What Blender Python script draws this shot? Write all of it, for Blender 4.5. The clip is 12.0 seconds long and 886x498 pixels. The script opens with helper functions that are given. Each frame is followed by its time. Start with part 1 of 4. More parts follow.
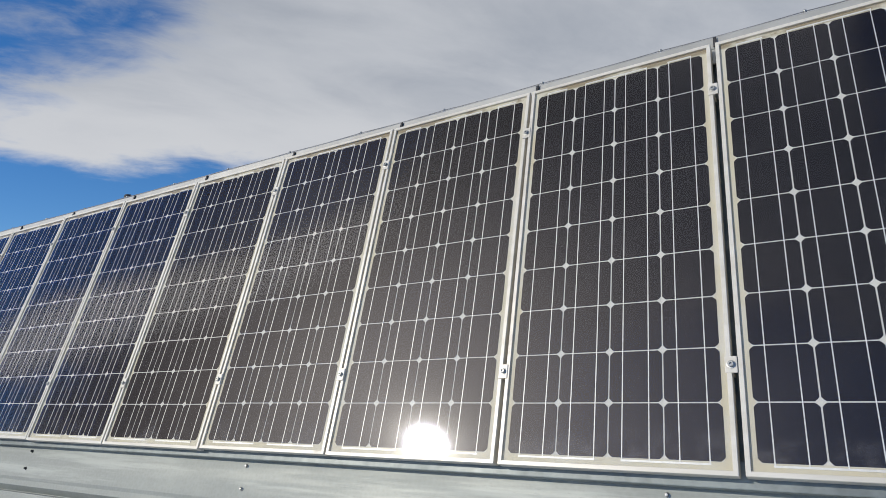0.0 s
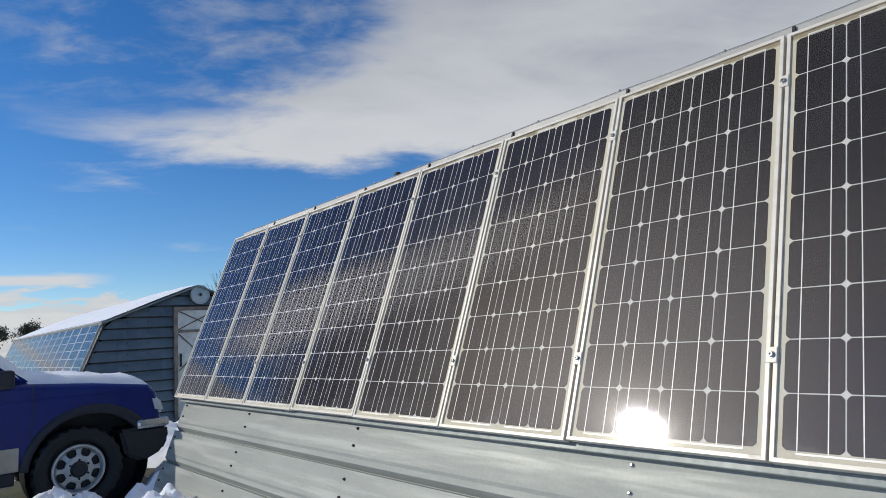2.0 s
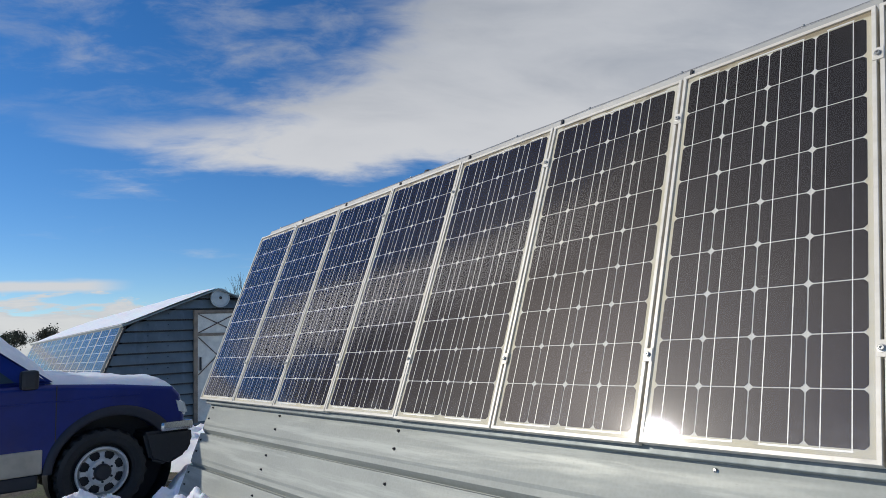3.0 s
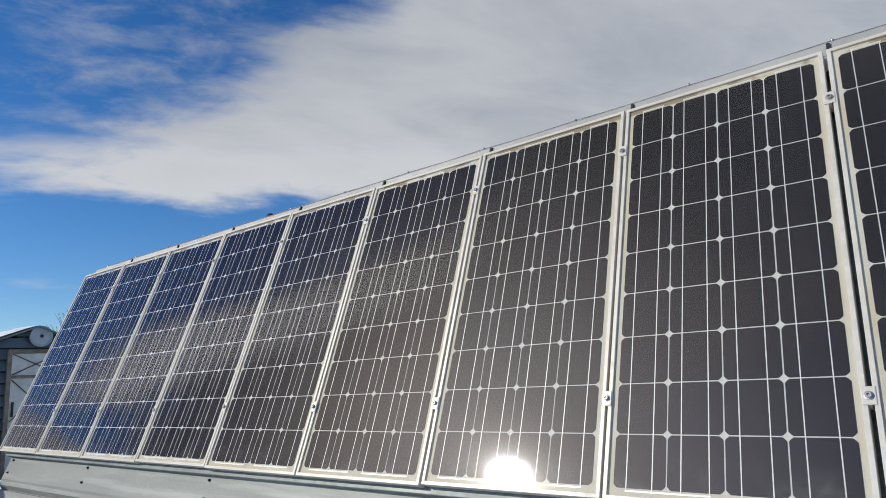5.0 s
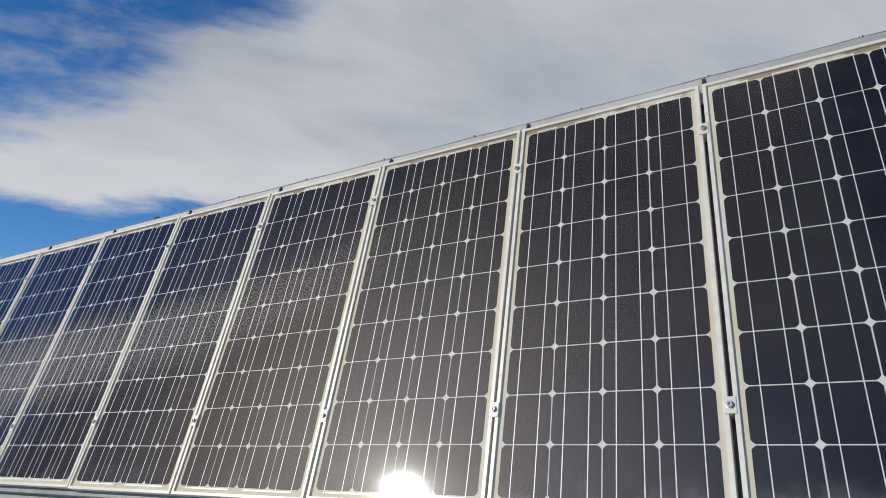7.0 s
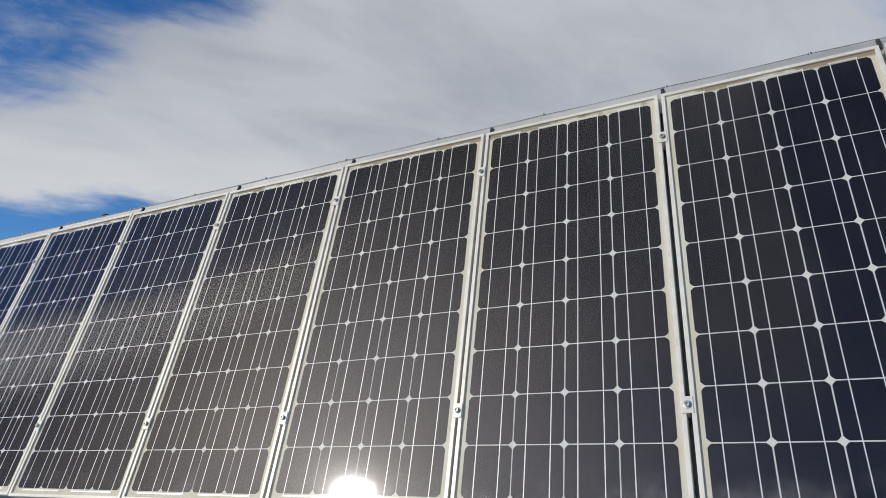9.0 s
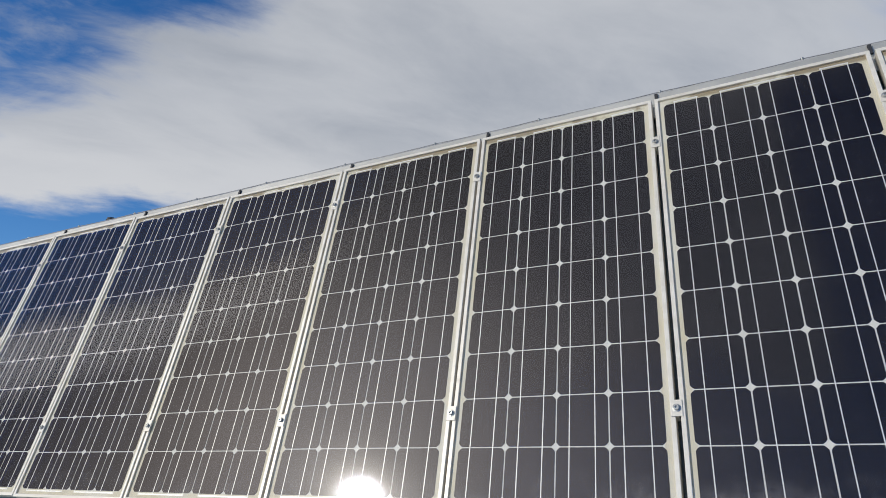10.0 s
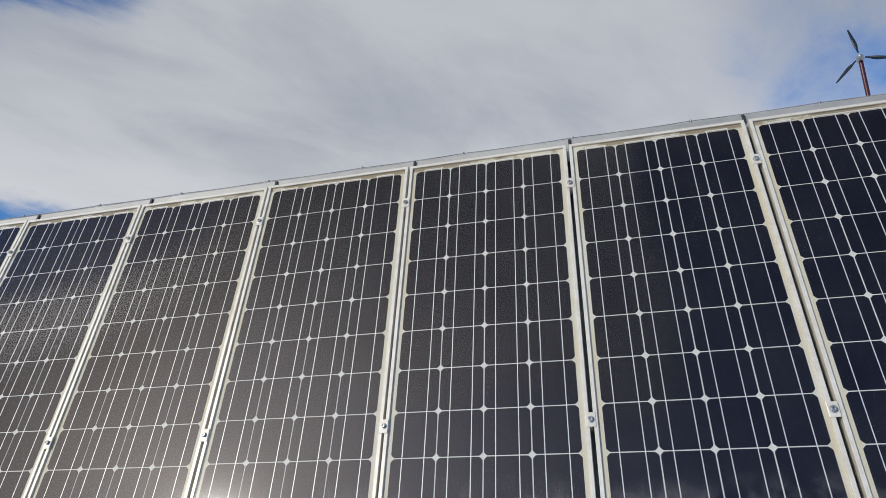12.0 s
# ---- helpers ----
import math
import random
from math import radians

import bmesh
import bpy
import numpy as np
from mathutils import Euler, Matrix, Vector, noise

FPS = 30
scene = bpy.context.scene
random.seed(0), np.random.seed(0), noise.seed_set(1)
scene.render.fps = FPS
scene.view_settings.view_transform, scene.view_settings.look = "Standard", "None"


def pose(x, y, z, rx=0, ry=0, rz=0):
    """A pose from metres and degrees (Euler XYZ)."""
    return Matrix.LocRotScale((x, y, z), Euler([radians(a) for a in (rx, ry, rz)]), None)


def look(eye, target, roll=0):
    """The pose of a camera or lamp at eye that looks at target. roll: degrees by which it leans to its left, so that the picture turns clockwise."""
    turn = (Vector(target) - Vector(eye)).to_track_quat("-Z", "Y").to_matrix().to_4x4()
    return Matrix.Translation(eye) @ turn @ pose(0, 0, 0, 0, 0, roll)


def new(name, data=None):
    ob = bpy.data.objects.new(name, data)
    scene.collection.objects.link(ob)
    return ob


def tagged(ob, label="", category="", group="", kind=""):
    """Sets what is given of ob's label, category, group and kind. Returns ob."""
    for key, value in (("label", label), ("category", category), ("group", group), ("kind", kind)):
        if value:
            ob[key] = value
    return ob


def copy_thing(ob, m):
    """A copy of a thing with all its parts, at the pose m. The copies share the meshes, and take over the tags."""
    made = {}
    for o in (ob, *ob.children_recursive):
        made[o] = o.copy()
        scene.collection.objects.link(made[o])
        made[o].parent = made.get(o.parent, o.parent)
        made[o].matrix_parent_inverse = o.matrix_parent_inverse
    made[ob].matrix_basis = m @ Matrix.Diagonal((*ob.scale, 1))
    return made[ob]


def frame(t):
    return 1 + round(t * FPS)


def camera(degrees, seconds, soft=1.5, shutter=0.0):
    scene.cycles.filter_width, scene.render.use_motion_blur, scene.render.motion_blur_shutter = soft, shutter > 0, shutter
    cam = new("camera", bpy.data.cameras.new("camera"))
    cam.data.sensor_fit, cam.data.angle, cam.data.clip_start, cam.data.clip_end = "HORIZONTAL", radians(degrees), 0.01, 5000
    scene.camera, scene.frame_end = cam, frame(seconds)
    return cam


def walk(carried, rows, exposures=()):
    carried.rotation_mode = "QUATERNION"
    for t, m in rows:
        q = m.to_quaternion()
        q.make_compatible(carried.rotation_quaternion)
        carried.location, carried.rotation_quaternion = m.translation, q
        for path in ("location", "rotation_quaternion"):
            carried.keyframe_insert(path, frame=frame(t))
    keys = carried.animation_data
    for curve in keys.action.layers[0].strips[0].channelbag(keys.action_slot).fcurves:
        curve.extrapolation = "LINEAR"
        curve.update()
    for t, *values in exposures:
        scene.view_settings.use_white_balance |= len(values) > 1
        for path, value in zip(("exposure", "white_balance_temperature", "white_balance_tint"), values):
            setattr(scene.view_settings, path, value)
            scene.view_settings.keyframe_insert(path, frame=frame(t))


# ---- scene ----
cam = camera(69.44, 12.0, soft=0.78)
# seconds, eye x y z, turn about x y z in degrees
PATH = [
    (0.0, 6.560, -2.123, 1.307, 97.94, 3.52, 31.28),
    (0.5, 6.322, -2.186, 1.333, 98.03, 3.48, 36.89),
    (1.0, 6.089, -2.170, 1.306, 98.15, 3.48, 41.88),
    (1.5, 5.858, -2.132, 1.323, 97.91, 3.49, 46.15),
    (2.0, 5.722, -2.119, 1.313, 97.45, 3.43, 49.60),
    (2.5, 5.520, -2.147, 1.279, 97.53, 3.28, 50.71),
    (2.7, 5.479, -2.139, 1.268, 97.96, 3.10, 51.06),
    (4.3, 5.687, -2.135, 1.324, 100.01, 3.26, 45.49),
    (4.5, 5.726, -2.112, 1.286, 100.86, 2.90, 44.22),
    (5.0, 5.794, -2.118, 1.299, 100.99, 3.15, 38.51),
    (5.5, 5.814, -2.095, 1.287, 101.65, 2.99, 34.09),
    (6.0, 5.813, -2.092, 1.291, 101.58, 2.99, 32.03),
    (6.5, 5.820, -2.099, 1.294, 101.74, 2.98, 30.62),
    (7.0, 5.808, -2.092, 1.286, 101.79, 3.05, 29.57),
    (9.0, 5.775, -2.114, 1.281, 101.85, 3.13, 25.33),
    (9.5, 5.792, -2.117, 1.269, 102.10, 3.03, 25.77),
    (10.0, 5.825, -2.124, 1.287, 101.93, 3.12, 25.91),
    (10.5, 5.793, -2.102, 1.294, 102.12, 3.14, 25.86),
    (11.0, 5.690, -2.117, 1.299, 101.98, 3.14, 25.58),
    (11.5, 5.620, -2.190, 1.263, 102.88, 2.95, 21.55),
    (12.0, 5.675, -2.340, 1.283, 102.96, 2.97, 14.37),
]
walk(cam, [(t, pose(x, y, z, rx, ry, rz)) for t, x, y, z, rx, ry, rz in PATH])

# ---- sky, sun ----
SUN_AZ, SUN_EL = -142.3, 27.5          # clockwise from +y, degrees
sun_dir = Vector((math.sin(radians(SUN_AZ)) * math.cos(radians(SUN_EL)), math.cos(radians(SUN_AZ)) * math.cos(radians(SUN_EL)), math.sin(radians(SUN_EL))))
sun = new("sun", bpy.data.lights.new("sun", "SUN"))
sun.data.energy, sun.data.angle, sun.data.color = 2.65, radians(0.53), (1.0, 0.94, 0.84)
sun.matrix_world = look(sun_dir * 50, (0, 0, 0))


class Nodes:
    """Short-hand for building a node tree."""

    def __init__(self, tree):
        self.tree = tree
        tree.nodes.clear()

    def add(self, kind):
        return self.tree.nodes.new(kind)

    def link(self, a, b):
        self.tree.links.new(a, b)

    def feed(self, socket, value):
        if isinstance(value, bpy.types.NodeSocket):
            self.link(value, socket)
        else:
            socket.default_value = value

    def math(self, op, a, b=0.0, clamp=False):
        n = self.add("ShaderNodeMath")
        n.operation, n.use_clamp = op, clamp
        self.feed(n.inputs[0], a), self.feed(n.inputs[1], b)
        return n.outputs[0]

    def ramp(self, value, lo, hi, out_lo=0.0, out_hi=1.0, smooth=True):
        n = self.add("ShaderNodeMapRange")
        n.interpolation_type = "SMOOTHSTEP" if smooth else "LINEAR"
        for socket, v in zip(n.inputs[:5], (value, lo, hi, out_lo, out_hi)):
            self.feed(socket, v)
        return n.outputs[0]

    def mix(self, fac, a, b, blend="MIX"):
        n = self.add("ShaderNodeMix")
        n.data_type, n.blend_type = "RGBA", blend
        self.feed(n.inputs[0], fac), self.feed(n.inputs[6], a), self.feed(n.inputs[7], b)
        return n.outputs[2]

    def noise(self, scale, vector=None, detail=4.0, rough=0.55, distort=0.0):
        n = self.add("ShaderNodeTexNoise")
        n.inputs["Scale"].default_value, n.inputs["Detail"].default_value = scale, detail
        n.inputs["Roughness"].default_value, n.inputs["Distortion"].default_value = rough, distort
        if vector is not None:
            self.link(vector, n.inputs["Vector"])
        return n.outputs[0]

    def stretch(self, vector, scale, rotate=(0, 0, 0)):
        turned, n = self.add("ShaderNodeMapping"), self.add("ShaderNodeMapping")
        turned.inputs["Rotation"].default_value, n.inputs["Scale"].default_value = rotate, scale
        self.link(vector, turned.inputs["Vector"]), self.link(turned.outputs[0], n.inputs["Vector"])
        return n.outputs[0]

    def combine(self, x, y, z):
        n = self.add("ShaderNodeCombineXYZ")
        for socket, v in zip(n.inputs, (x, y, z)):
            self.feed(socket, v)
        return n.outputs[0]


def build_sky():
    """Blue winter sky with a broad sheet of high cloud, drawn out by the wind."""
    world = bpy.data.worlds.new("sky")
    scene.world = world
    world.use_nodes = True
    k = Nodes(world.node_tree)
    way = k.add("ShaderNodeTexCoord").outputs["Generated"]
    split = k.add("ShaderNodeSeparateXYZ")
    k.link(way, split.inputs[0])
    x, y, z = split.outputs
    az = k.math("MULTIPLY", k.math("ARCTAN2", x, y), 57.2958)
    el = k.math("MULTIPLY", k.math("ARCSINE", z), 57.2958)
    sky = k.add("ShaderNodeTexSky")
    sky.sky_type, sky.sun_disc, sky.sun_elevation, sky.sun_rotation = "NISHITA", False, radians(SUN_EL), radians(SUN_AZ)
    sky.altitude, sky.air_density, sky.dust_density, sky.ozone_density = 800.0, 1.0, 0.05, 4.0
    # the cloud layer lies flat overhead, so its pattern shrinks towards the horizon
    flat = k.math("ADD", k.math("MAXIMUM", z, 0.0), 0.16)
    plane = k.combine(k.math("DIVIDE", x, flat), k.math("DIVIDE", y, flat), 0.0)
    drawn = k.stretch(plane, (0.72, 1.25, 1.0), (0, 0, radians(-64)))
    broad = k.noise(1.7, drawn, 7.0, 0.55, 0.5)
    fine = k.noise(5.0, drawn, 8.0, 0.62, 0.6)
    n = k.math("ADD", k.math("MULTIPLY", broad, 0.72), k.math("MULTIPLY", fine, 0.28))
    wob = k.math("MULTIPLY", k.math("SUBTRACT", n, 0.5), 8.0)
    edge = k.math("ADD", el, wob)
    brink = k.math("ADD", el, k.math("MULTIPLY", wob, 0.55))
    bank = k.math("MULTIPLY", k.ramp(brink, 14.6, 19.4), k.ramp(k.math("ADD", k.math("SUBTRACT", az, k.math("MULTIPLY", el, 1.7)), k.math("MULTIPLY", wob, 2.2)), -111.0, -84.0))
    tail = k.math("MULTIPLY", k.math("MULTIPLY", k.ramp(edge, 12.5, 16.0), k.ramp(edge, 21.0, 17.0)), k.ramp(az, -92.0, -72.0))
    haze = k.math("MULTIPLY", k.ramp(az, -120.0, -136.0), k.ramp(az, -172.0, -150.0))
    east = k.math("MULTIPLY", k.ramp(k.math("ADD", az, wob), -2.0, 26.0), 0.42)
    bias = k.math("ADD", k.math("MULTIPLY", bank, 0.62), k.math("MULTIPLY", tail, 0.17))
    bias = k.math("ADD", bias, k.math("MULTIPLY", haze, 0.24))
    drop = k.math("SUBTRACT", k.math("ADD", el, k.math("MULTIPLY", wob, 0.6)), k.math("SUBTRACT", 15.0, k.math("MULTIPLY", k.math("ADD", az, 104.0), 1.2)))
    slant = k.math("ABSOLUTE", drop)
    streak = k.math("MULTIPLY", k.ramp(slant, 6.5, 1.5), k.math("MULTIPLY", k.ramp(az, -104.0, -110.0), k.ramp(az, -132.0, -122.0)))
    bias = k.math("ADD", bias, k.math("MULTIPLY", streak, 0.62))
    # dark cloud added out of view below it, to dim the panels' reflections
    under = k.math("MULTIPLY", k.math("MULTIPLY", k.ramp(drop, -1.0, -7.0), k.ramp(el, 6.0, 12.0)), k.math("MULTIPLY", k.ramp(az, -109.0, -115.0), k.ramp(az, -134.0, -124.0)))
    bias = k.math("ADD", bias, k.math("MULTIPLY", under, 0.5))
    # clear sky in the south-east, and low in the south
    south = k.math("MULTIPLY", k.ramp(k.math("ADD", az, wob), 178.0, 160.0), k.ramp(az, 60.0, 100.0))
    deep = k.math("MULTIPLY", k.math("MAXIMUM", k.ramp(az, 140.0, 160.0), k.ramp(az, -152.0, -168.0)), k.ramp(edge, 42.0, 34.0))
    bias = k.math("SUBTRACT", bias, k.math("MULTIPLY", k.math("MAXIMUM", south, deep), 0.62))
    bias = k.math("SUBTRACT", bias, east)
    # the cloud goes on sunward; the unseen cap overhead is added to lighten shade
    crest = k.math("MULTIPLY", k.ramp(edge, 40.0, 49.0), k.math("MAXIMUM", k.ramp(az, -120.0, -140.0), k.ramp(az, 168.0, 177.0)))
    crest = k.math("MAXIMUM", crest, k.ramp(edge, 62.0, 70.0))
    bias = k.math("ADD", bias, k.math("MULTIPLY", crest, 0.6))
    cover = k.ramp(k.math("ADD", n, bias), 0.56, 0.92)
    # rippled high cloud beside the bank
    ripple = k.noise(7.0, k.stretch(plane, (0.8, 1.25, 1.0), (0, 0, radians(-58))), 8.0, 0.62, 0.3)
    zone = k.math("MULTIPLY", k.ramp(el, 17.0, 24.0), k.math("MULTIPLY", k.ramp(az, -98.0, -80.0), k.ramp(az, -40.0, -58.0)))
    veil = k.math("MULTIPLY", k.ramp(k.math("ADD", k.math("MULTIPLY", ripple, 0.6), k.math("MULTIPLY", broad, 0.4)), 0.44, 0.72), k.math("MULTIPLY", zone, 0.6))
    cover = k.math("MAXIMUM", cover, veil)
    # low cumulus along the horizon
    low = k.noise(5.0, k.stretch(way, (1.0, 1.0, 4.2)), 6.0, 0.6, 0.3)
    heap = k.math("SUBTRACT", el, k.math("MULTIPLY", k.math("MULTIPLY", k.ramp(az, -99.0, -105.0), k.ramp(az, -121.0, -113.0)), 9.0))
    puffs = k.math("MULTIPLY", k.ramp(k.math("SUBTRACT", low, k.math("MULTIPLY", heap, 0.022)), 0.395, 0.45), k.ramp(heap, 8.0, 5.0))
    bar = k.math("MULTIPLY", k.ramp(k.math("ABSOLUTE", k.math("SUBTRACT", k.math("ADD", el, k.math("MULTIPLY", low, 1.2)), 6.3)), 0.55, 0.15), k.math("MULTIPLY", k.ramp(az, -76.0, -80.0), k.ramp(az, -112.0, -100.0)))
    cover = k.math("MAXIMUM", cover, k.math("MAXIMUM", puffs, bar))
    tone = k.mix(k.ramp(k.math("ADD", k.math("MULTIPLY", broad, 0.85), k.math("MULTIPLY", fine, 0.15)), 0.36, 0.68), (0.88, 0.91, 0.96, 1), (0.62, 0.665, 0.74, 1))
    tone = k.mix(k.ramp(edge, 25.0, 15.5), tone, (1.06, 1.07, 1.09, 1))
    # overhead cap made extra bright as fill light for the shaded sides
    tone = k.mix(k.ramp(edge, 58.0, 70.0), tone, (1.55, 1.57, 1.62, 1))
    tone = k.mix(puffs, tone, k.mix(k.ramp(low, 0.42, 0.60), (0.78, 0.82, 0.90, 1), (1.10, 1.10, 1.10, 1)))
    # sunlit rim of the cloud nearest the sun; the added dark cloud below it
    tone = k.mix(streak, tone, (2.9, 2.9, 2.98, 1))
    tone = k.mix(under, tone, (0.27, 0.27, 0.29, 1))
    blue = k.add("ShaderNodeBackground")
    vivid = k.add("ShaderNodeHueSaturation")
    vivid.inputs["Saturation"].default_value = 1.25
    vivid.inputs["Hue"].default_value = 0.506
    k.link(sky.outputs[0], vivid.inputs["Color"]), k.link(vivid.outputs[0], blue.inputs[0])
    blue.inputs[1].default_value = 0.122
    white = k.add("ShaderNodeBackground")
    k.link(tone, white.inputs[0])
    white.inputs[1].default_value = 0.61
    both = k.add("ShaderNodeMixShader")
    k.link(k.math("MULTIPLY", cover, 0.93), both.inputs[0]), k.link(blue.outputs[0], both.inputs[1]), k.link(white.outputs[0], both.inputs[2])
    k.link(both.outputs[0], k.add("ShaderNodeOutputWorld").inputs[0])


build_sky()

# ---- materials ----
def material(name, build):
    m = bpy.data.materials.new(name)
    m.use_nodes = True
    k = Nodes(m.node_tree)
    shader = build(k)
    k.link(shader, k.add("ShaderNodeOutputMaterial").inputs[0])
    return m


def surface(k, color, rough=0.5, metal=0.0, bump=None, strength=0.2, distance=0.01, **more):
    b = k.add("ShaderNodeBsdfPrincipled")
    k.feed(b.inputs["Base Color"], color), k.feed(b.inputs["Roughness"], rough), k.feed(b.inputs["Metallic"], metal)
    for key, value in more.items():
        k.feed(b.inputs[key.replace("_", " ")], value)
    if bump is not None:
        n = k.add("ShaderNodeBump")
        n.inputs["Strength"].default_value, n.inputs["Distance"].default_value = strength, distance
        k.link(bump, n.inputs["Height"]), k.link(n.outputs[0], b.inputs["Normal"])
    return b.outputs[0]


def here(k):
    return k.add("ShaderNodeTexCoord").outputs["Object"]


def place(k):
    return k.add("ShaderNodeNewGeometry").outputs["Position"]


def plain(name, color, rough=0.5, metal=0.0, vary=0.15, scale=30.0, bump=0.15):
    """A surface with grain at two scales."""
    def build(k):
        p = place(k)
        a, b = k.noise(scale, p, 5), k.noise(scale * 0.12, p, 3)
        both = k.math("ADD", k.math("MULTIPLY", a, 0.5), k.math("MULTIPLY", b, 0.5))
        dark = tuple(c * (1 - vary) for c in color) + (1,)
        light = tuple(min(1, c * (1 + vary)) for c in color) + (1,)
        return surface(k, k.mix(k.ramp(both, 0.3, 0.7), dark, light), k.ramp(b, 0.3, 0.7, rough * 0.85, min(1, rough * 1.15)), metal, a, bump, 0.004)
    return material(name, build)


def cell_look(k, sheen_tone=(0.0238, 0.0224, 0.0230, 1), coat_tone=(0.02, 0.17, 1.0, 1)):
    info = k.add("ShaderNodeObjectInfo").outputs["Random"]
    p = place(k)
    tone = k.mix(info, (0.0054, 0.0042, 0.0052, 1), (0.0080, 0.0063, 0.0072, 1))
    tone = k.mix(k.ramp(k.noise(3.0, p, 3), 0.35, 0.7), tone, (0.0100, 0.0084, 0.0094, 1))
    flat = k.add("ShaderNodeBsdfDiffuse")
    k.link(tone, flat.inputs[0])
    sheen = k.add("ShaderNodeBsdfAnisotropic")
    sheen.distribution = "BECKMANN"
    sheen.inputs["Roughness"].default_value = 0.44
    weight = k.add("ShaderNodeLayerWeight")
    weight.inputs[0].default_value = 0.5
    k.link(k.mix(k.ramp(weight.outputs["Facing"], 0.22, 0.62), sheen_tone, (0.0032, 0.0028, 0.0030, 1)), sheen.inputs["Color"])
    both = k.add("ShaderNodeAddShader")
    k.link(flat.outputs[0], both.inputs[0]), k.link(sheen.outputs[0], both.inputs[1])
    # anti-reflection coating of the wafers
    coat = k.add("ShaderNodeBsdfAnisotropic")
    coat.distribution = "BECKMANN"
    coat.inputs["Color"].default_value, coat.inputs["Roughness"].default_value = coat_tone, 0.09
    fres = k.add("ShaderNodeFresnel")
    fres.inputs[0].default_value = 1.37
    coated = k.add("ShaderNodeMixShader")
    k.link(k.math("MULTIPLY", fres.outputs[0], k.ramp(weight.outputs["Facing"], 0.3, 0.62, 0.2, 2.3)), coated.inputs[0]), k.link(both.outputs[0], coated.inputs[1]), k.link(coat.outputs[0], coated.inputs[2])
    return coated.outputs[0]


def glass_look(k):
    """Cover glass: clear, faintly pebbled, with a film of dust; soiled along the lower edge."""
    p = place(k)
    clear = k.add("ShaderNodeBsdfTransparent")
    clear.inputs[0].default_value = (0.96, 0.97, 0.97, 1)
    fres = k.add("ShaderNodeFresnel")
    fres.inputs[0].default_value = 1.42
    pebble = k.add("ShaderNodeBump")
    pebble.inputs["Strength"].default_value, pebble.inputs["Distance"].default_value = 0.065, 0.0007
    k.link(k.noise(330.0, p, 2), pebble.inputs["Height"])
    sharp = k.add("ShaderNodeBsdfAnisotropic")
    sharp.inputs["Roughness"].default_value = 0.044
    wide = k.add("ShaderNodeBsdfAnisotropic")
    wide.inputs["Roughness"].default_value = 0.27
    halo = k.add("ShaderNodeBsdfAnisotropic")
    halo.inputs["Roughness"].default_value = 0.165
    for lobe in (sharp, wide, halo):
        k.link(pebble.outputs[0], lobe.inputs["Normal"])
    soft = k.add("ShaderNodeMixShader")
    soft.inputs[0].default_value = 0.45
    k.link(halo.outputs[0], soft.inputs[1]), k.link(wide.outputs[0], soft.inputs[2])
    shine = k.add("ShaderNodeMixShader")
    shine.inputs[0].default_value = 0.125
    k.link(sharp.outputs[0], shine.inputs[1]), k.link(soft.outputs[0], shine.inputs[2])
    pane = k.add("ShaderNodeMixShader")
    k.link(fres.outputs[0], pane.inputs[0]), k.link(clear.outputs[0], pane.inputs[1]), k.link(shine.outputs[0], pane.inputs[2])
    dust = k.add("ShaderNodeBsdfDiffuse")
    dust.inputs[0].default_value = (0.46, 0.44, 0.43, 1)
    amount = k.math("MULTIPLY", k.ramp(k.noise(5.0, p, 6, 0.65), 0.30, 0.75, 0.003, 0.018), k.ramp(k.noise(160.0, p, 3), 0.3, 0.7, 0.6, 1.4))
    split = k.add("ShaderNodeSeparateXYZ")
    k.link(here(k), split.inputs[0])
    silt = k.math("MULTIPLY", k.ramp(split.outputs[1], -0.60, -0.735), k.ramp(k.noise(9.0, p, 6, 0.7), 0.42, 0.75, 0.0, 0.22))
    speck = k.ramp(k.noise(260.0, p, 2), 0.66, 0.74, 0.0, 0.05)
    amount = k.math("ADD", amount, k.math("ADD", silt, speck))
    dusty = k.add("ShaderNodeMixShader")
    k.link(amount, dusty.inputs[0]), k.link(pane.outputs[0], dusty.inputs[1]), k.link(dust.outputs[0], dusty.inputs[2])
    return dusty.outputs[0]


def backsheet_look(k):
    p = place(k)
    split = k.add("ShaderNodeSeparateXYZ")
    k.link(here(k), split.inputs[0])
    rim = k.math("MAXIMUM", k.ramp(k.math("ABSOLUTE", split.outputs[0]), 0.306, 0.314), k.ramp(k.math("ABSOLUTE", split.outputs[1]), 0.706, 0.716))
    yellow = k.math("MULTIPLY", rim, k.ramp(k.noise(4.0, p, 5, 0.6), 0.25, 0.65, 0.25, 1.0))
    tone = k.mix(yellow, (0.67, 0.665, 0.62, 1), (0.60, 0.55, 0.41, 1))
    soil = k.math("MULTIPLY", k.ramp(split.outputs[1], 0.708, 0.722), k.ramp(k.noise(6.0, p, 5, 0.6), 0.38, 0.50))
    tone = k.mix(k.math("MULTIPLY", soil, 0.8), tone, (0.22, 0.16, 0.075, 1))
    return surface(k, tone, 0.6, 0.0)


def ribbon_look(k):
    """Tinned copper ribbon, slightly uneven along its length."""
    shade = k.ramp(k.noise(45.0, place(k), 3), 0.3, 0.7)
    return surface(k, k.mix(shade, (0.70, 0.70, 0.68, 1), (0.80, 0.80, 0.78, 1)), 0.5, 0.25)


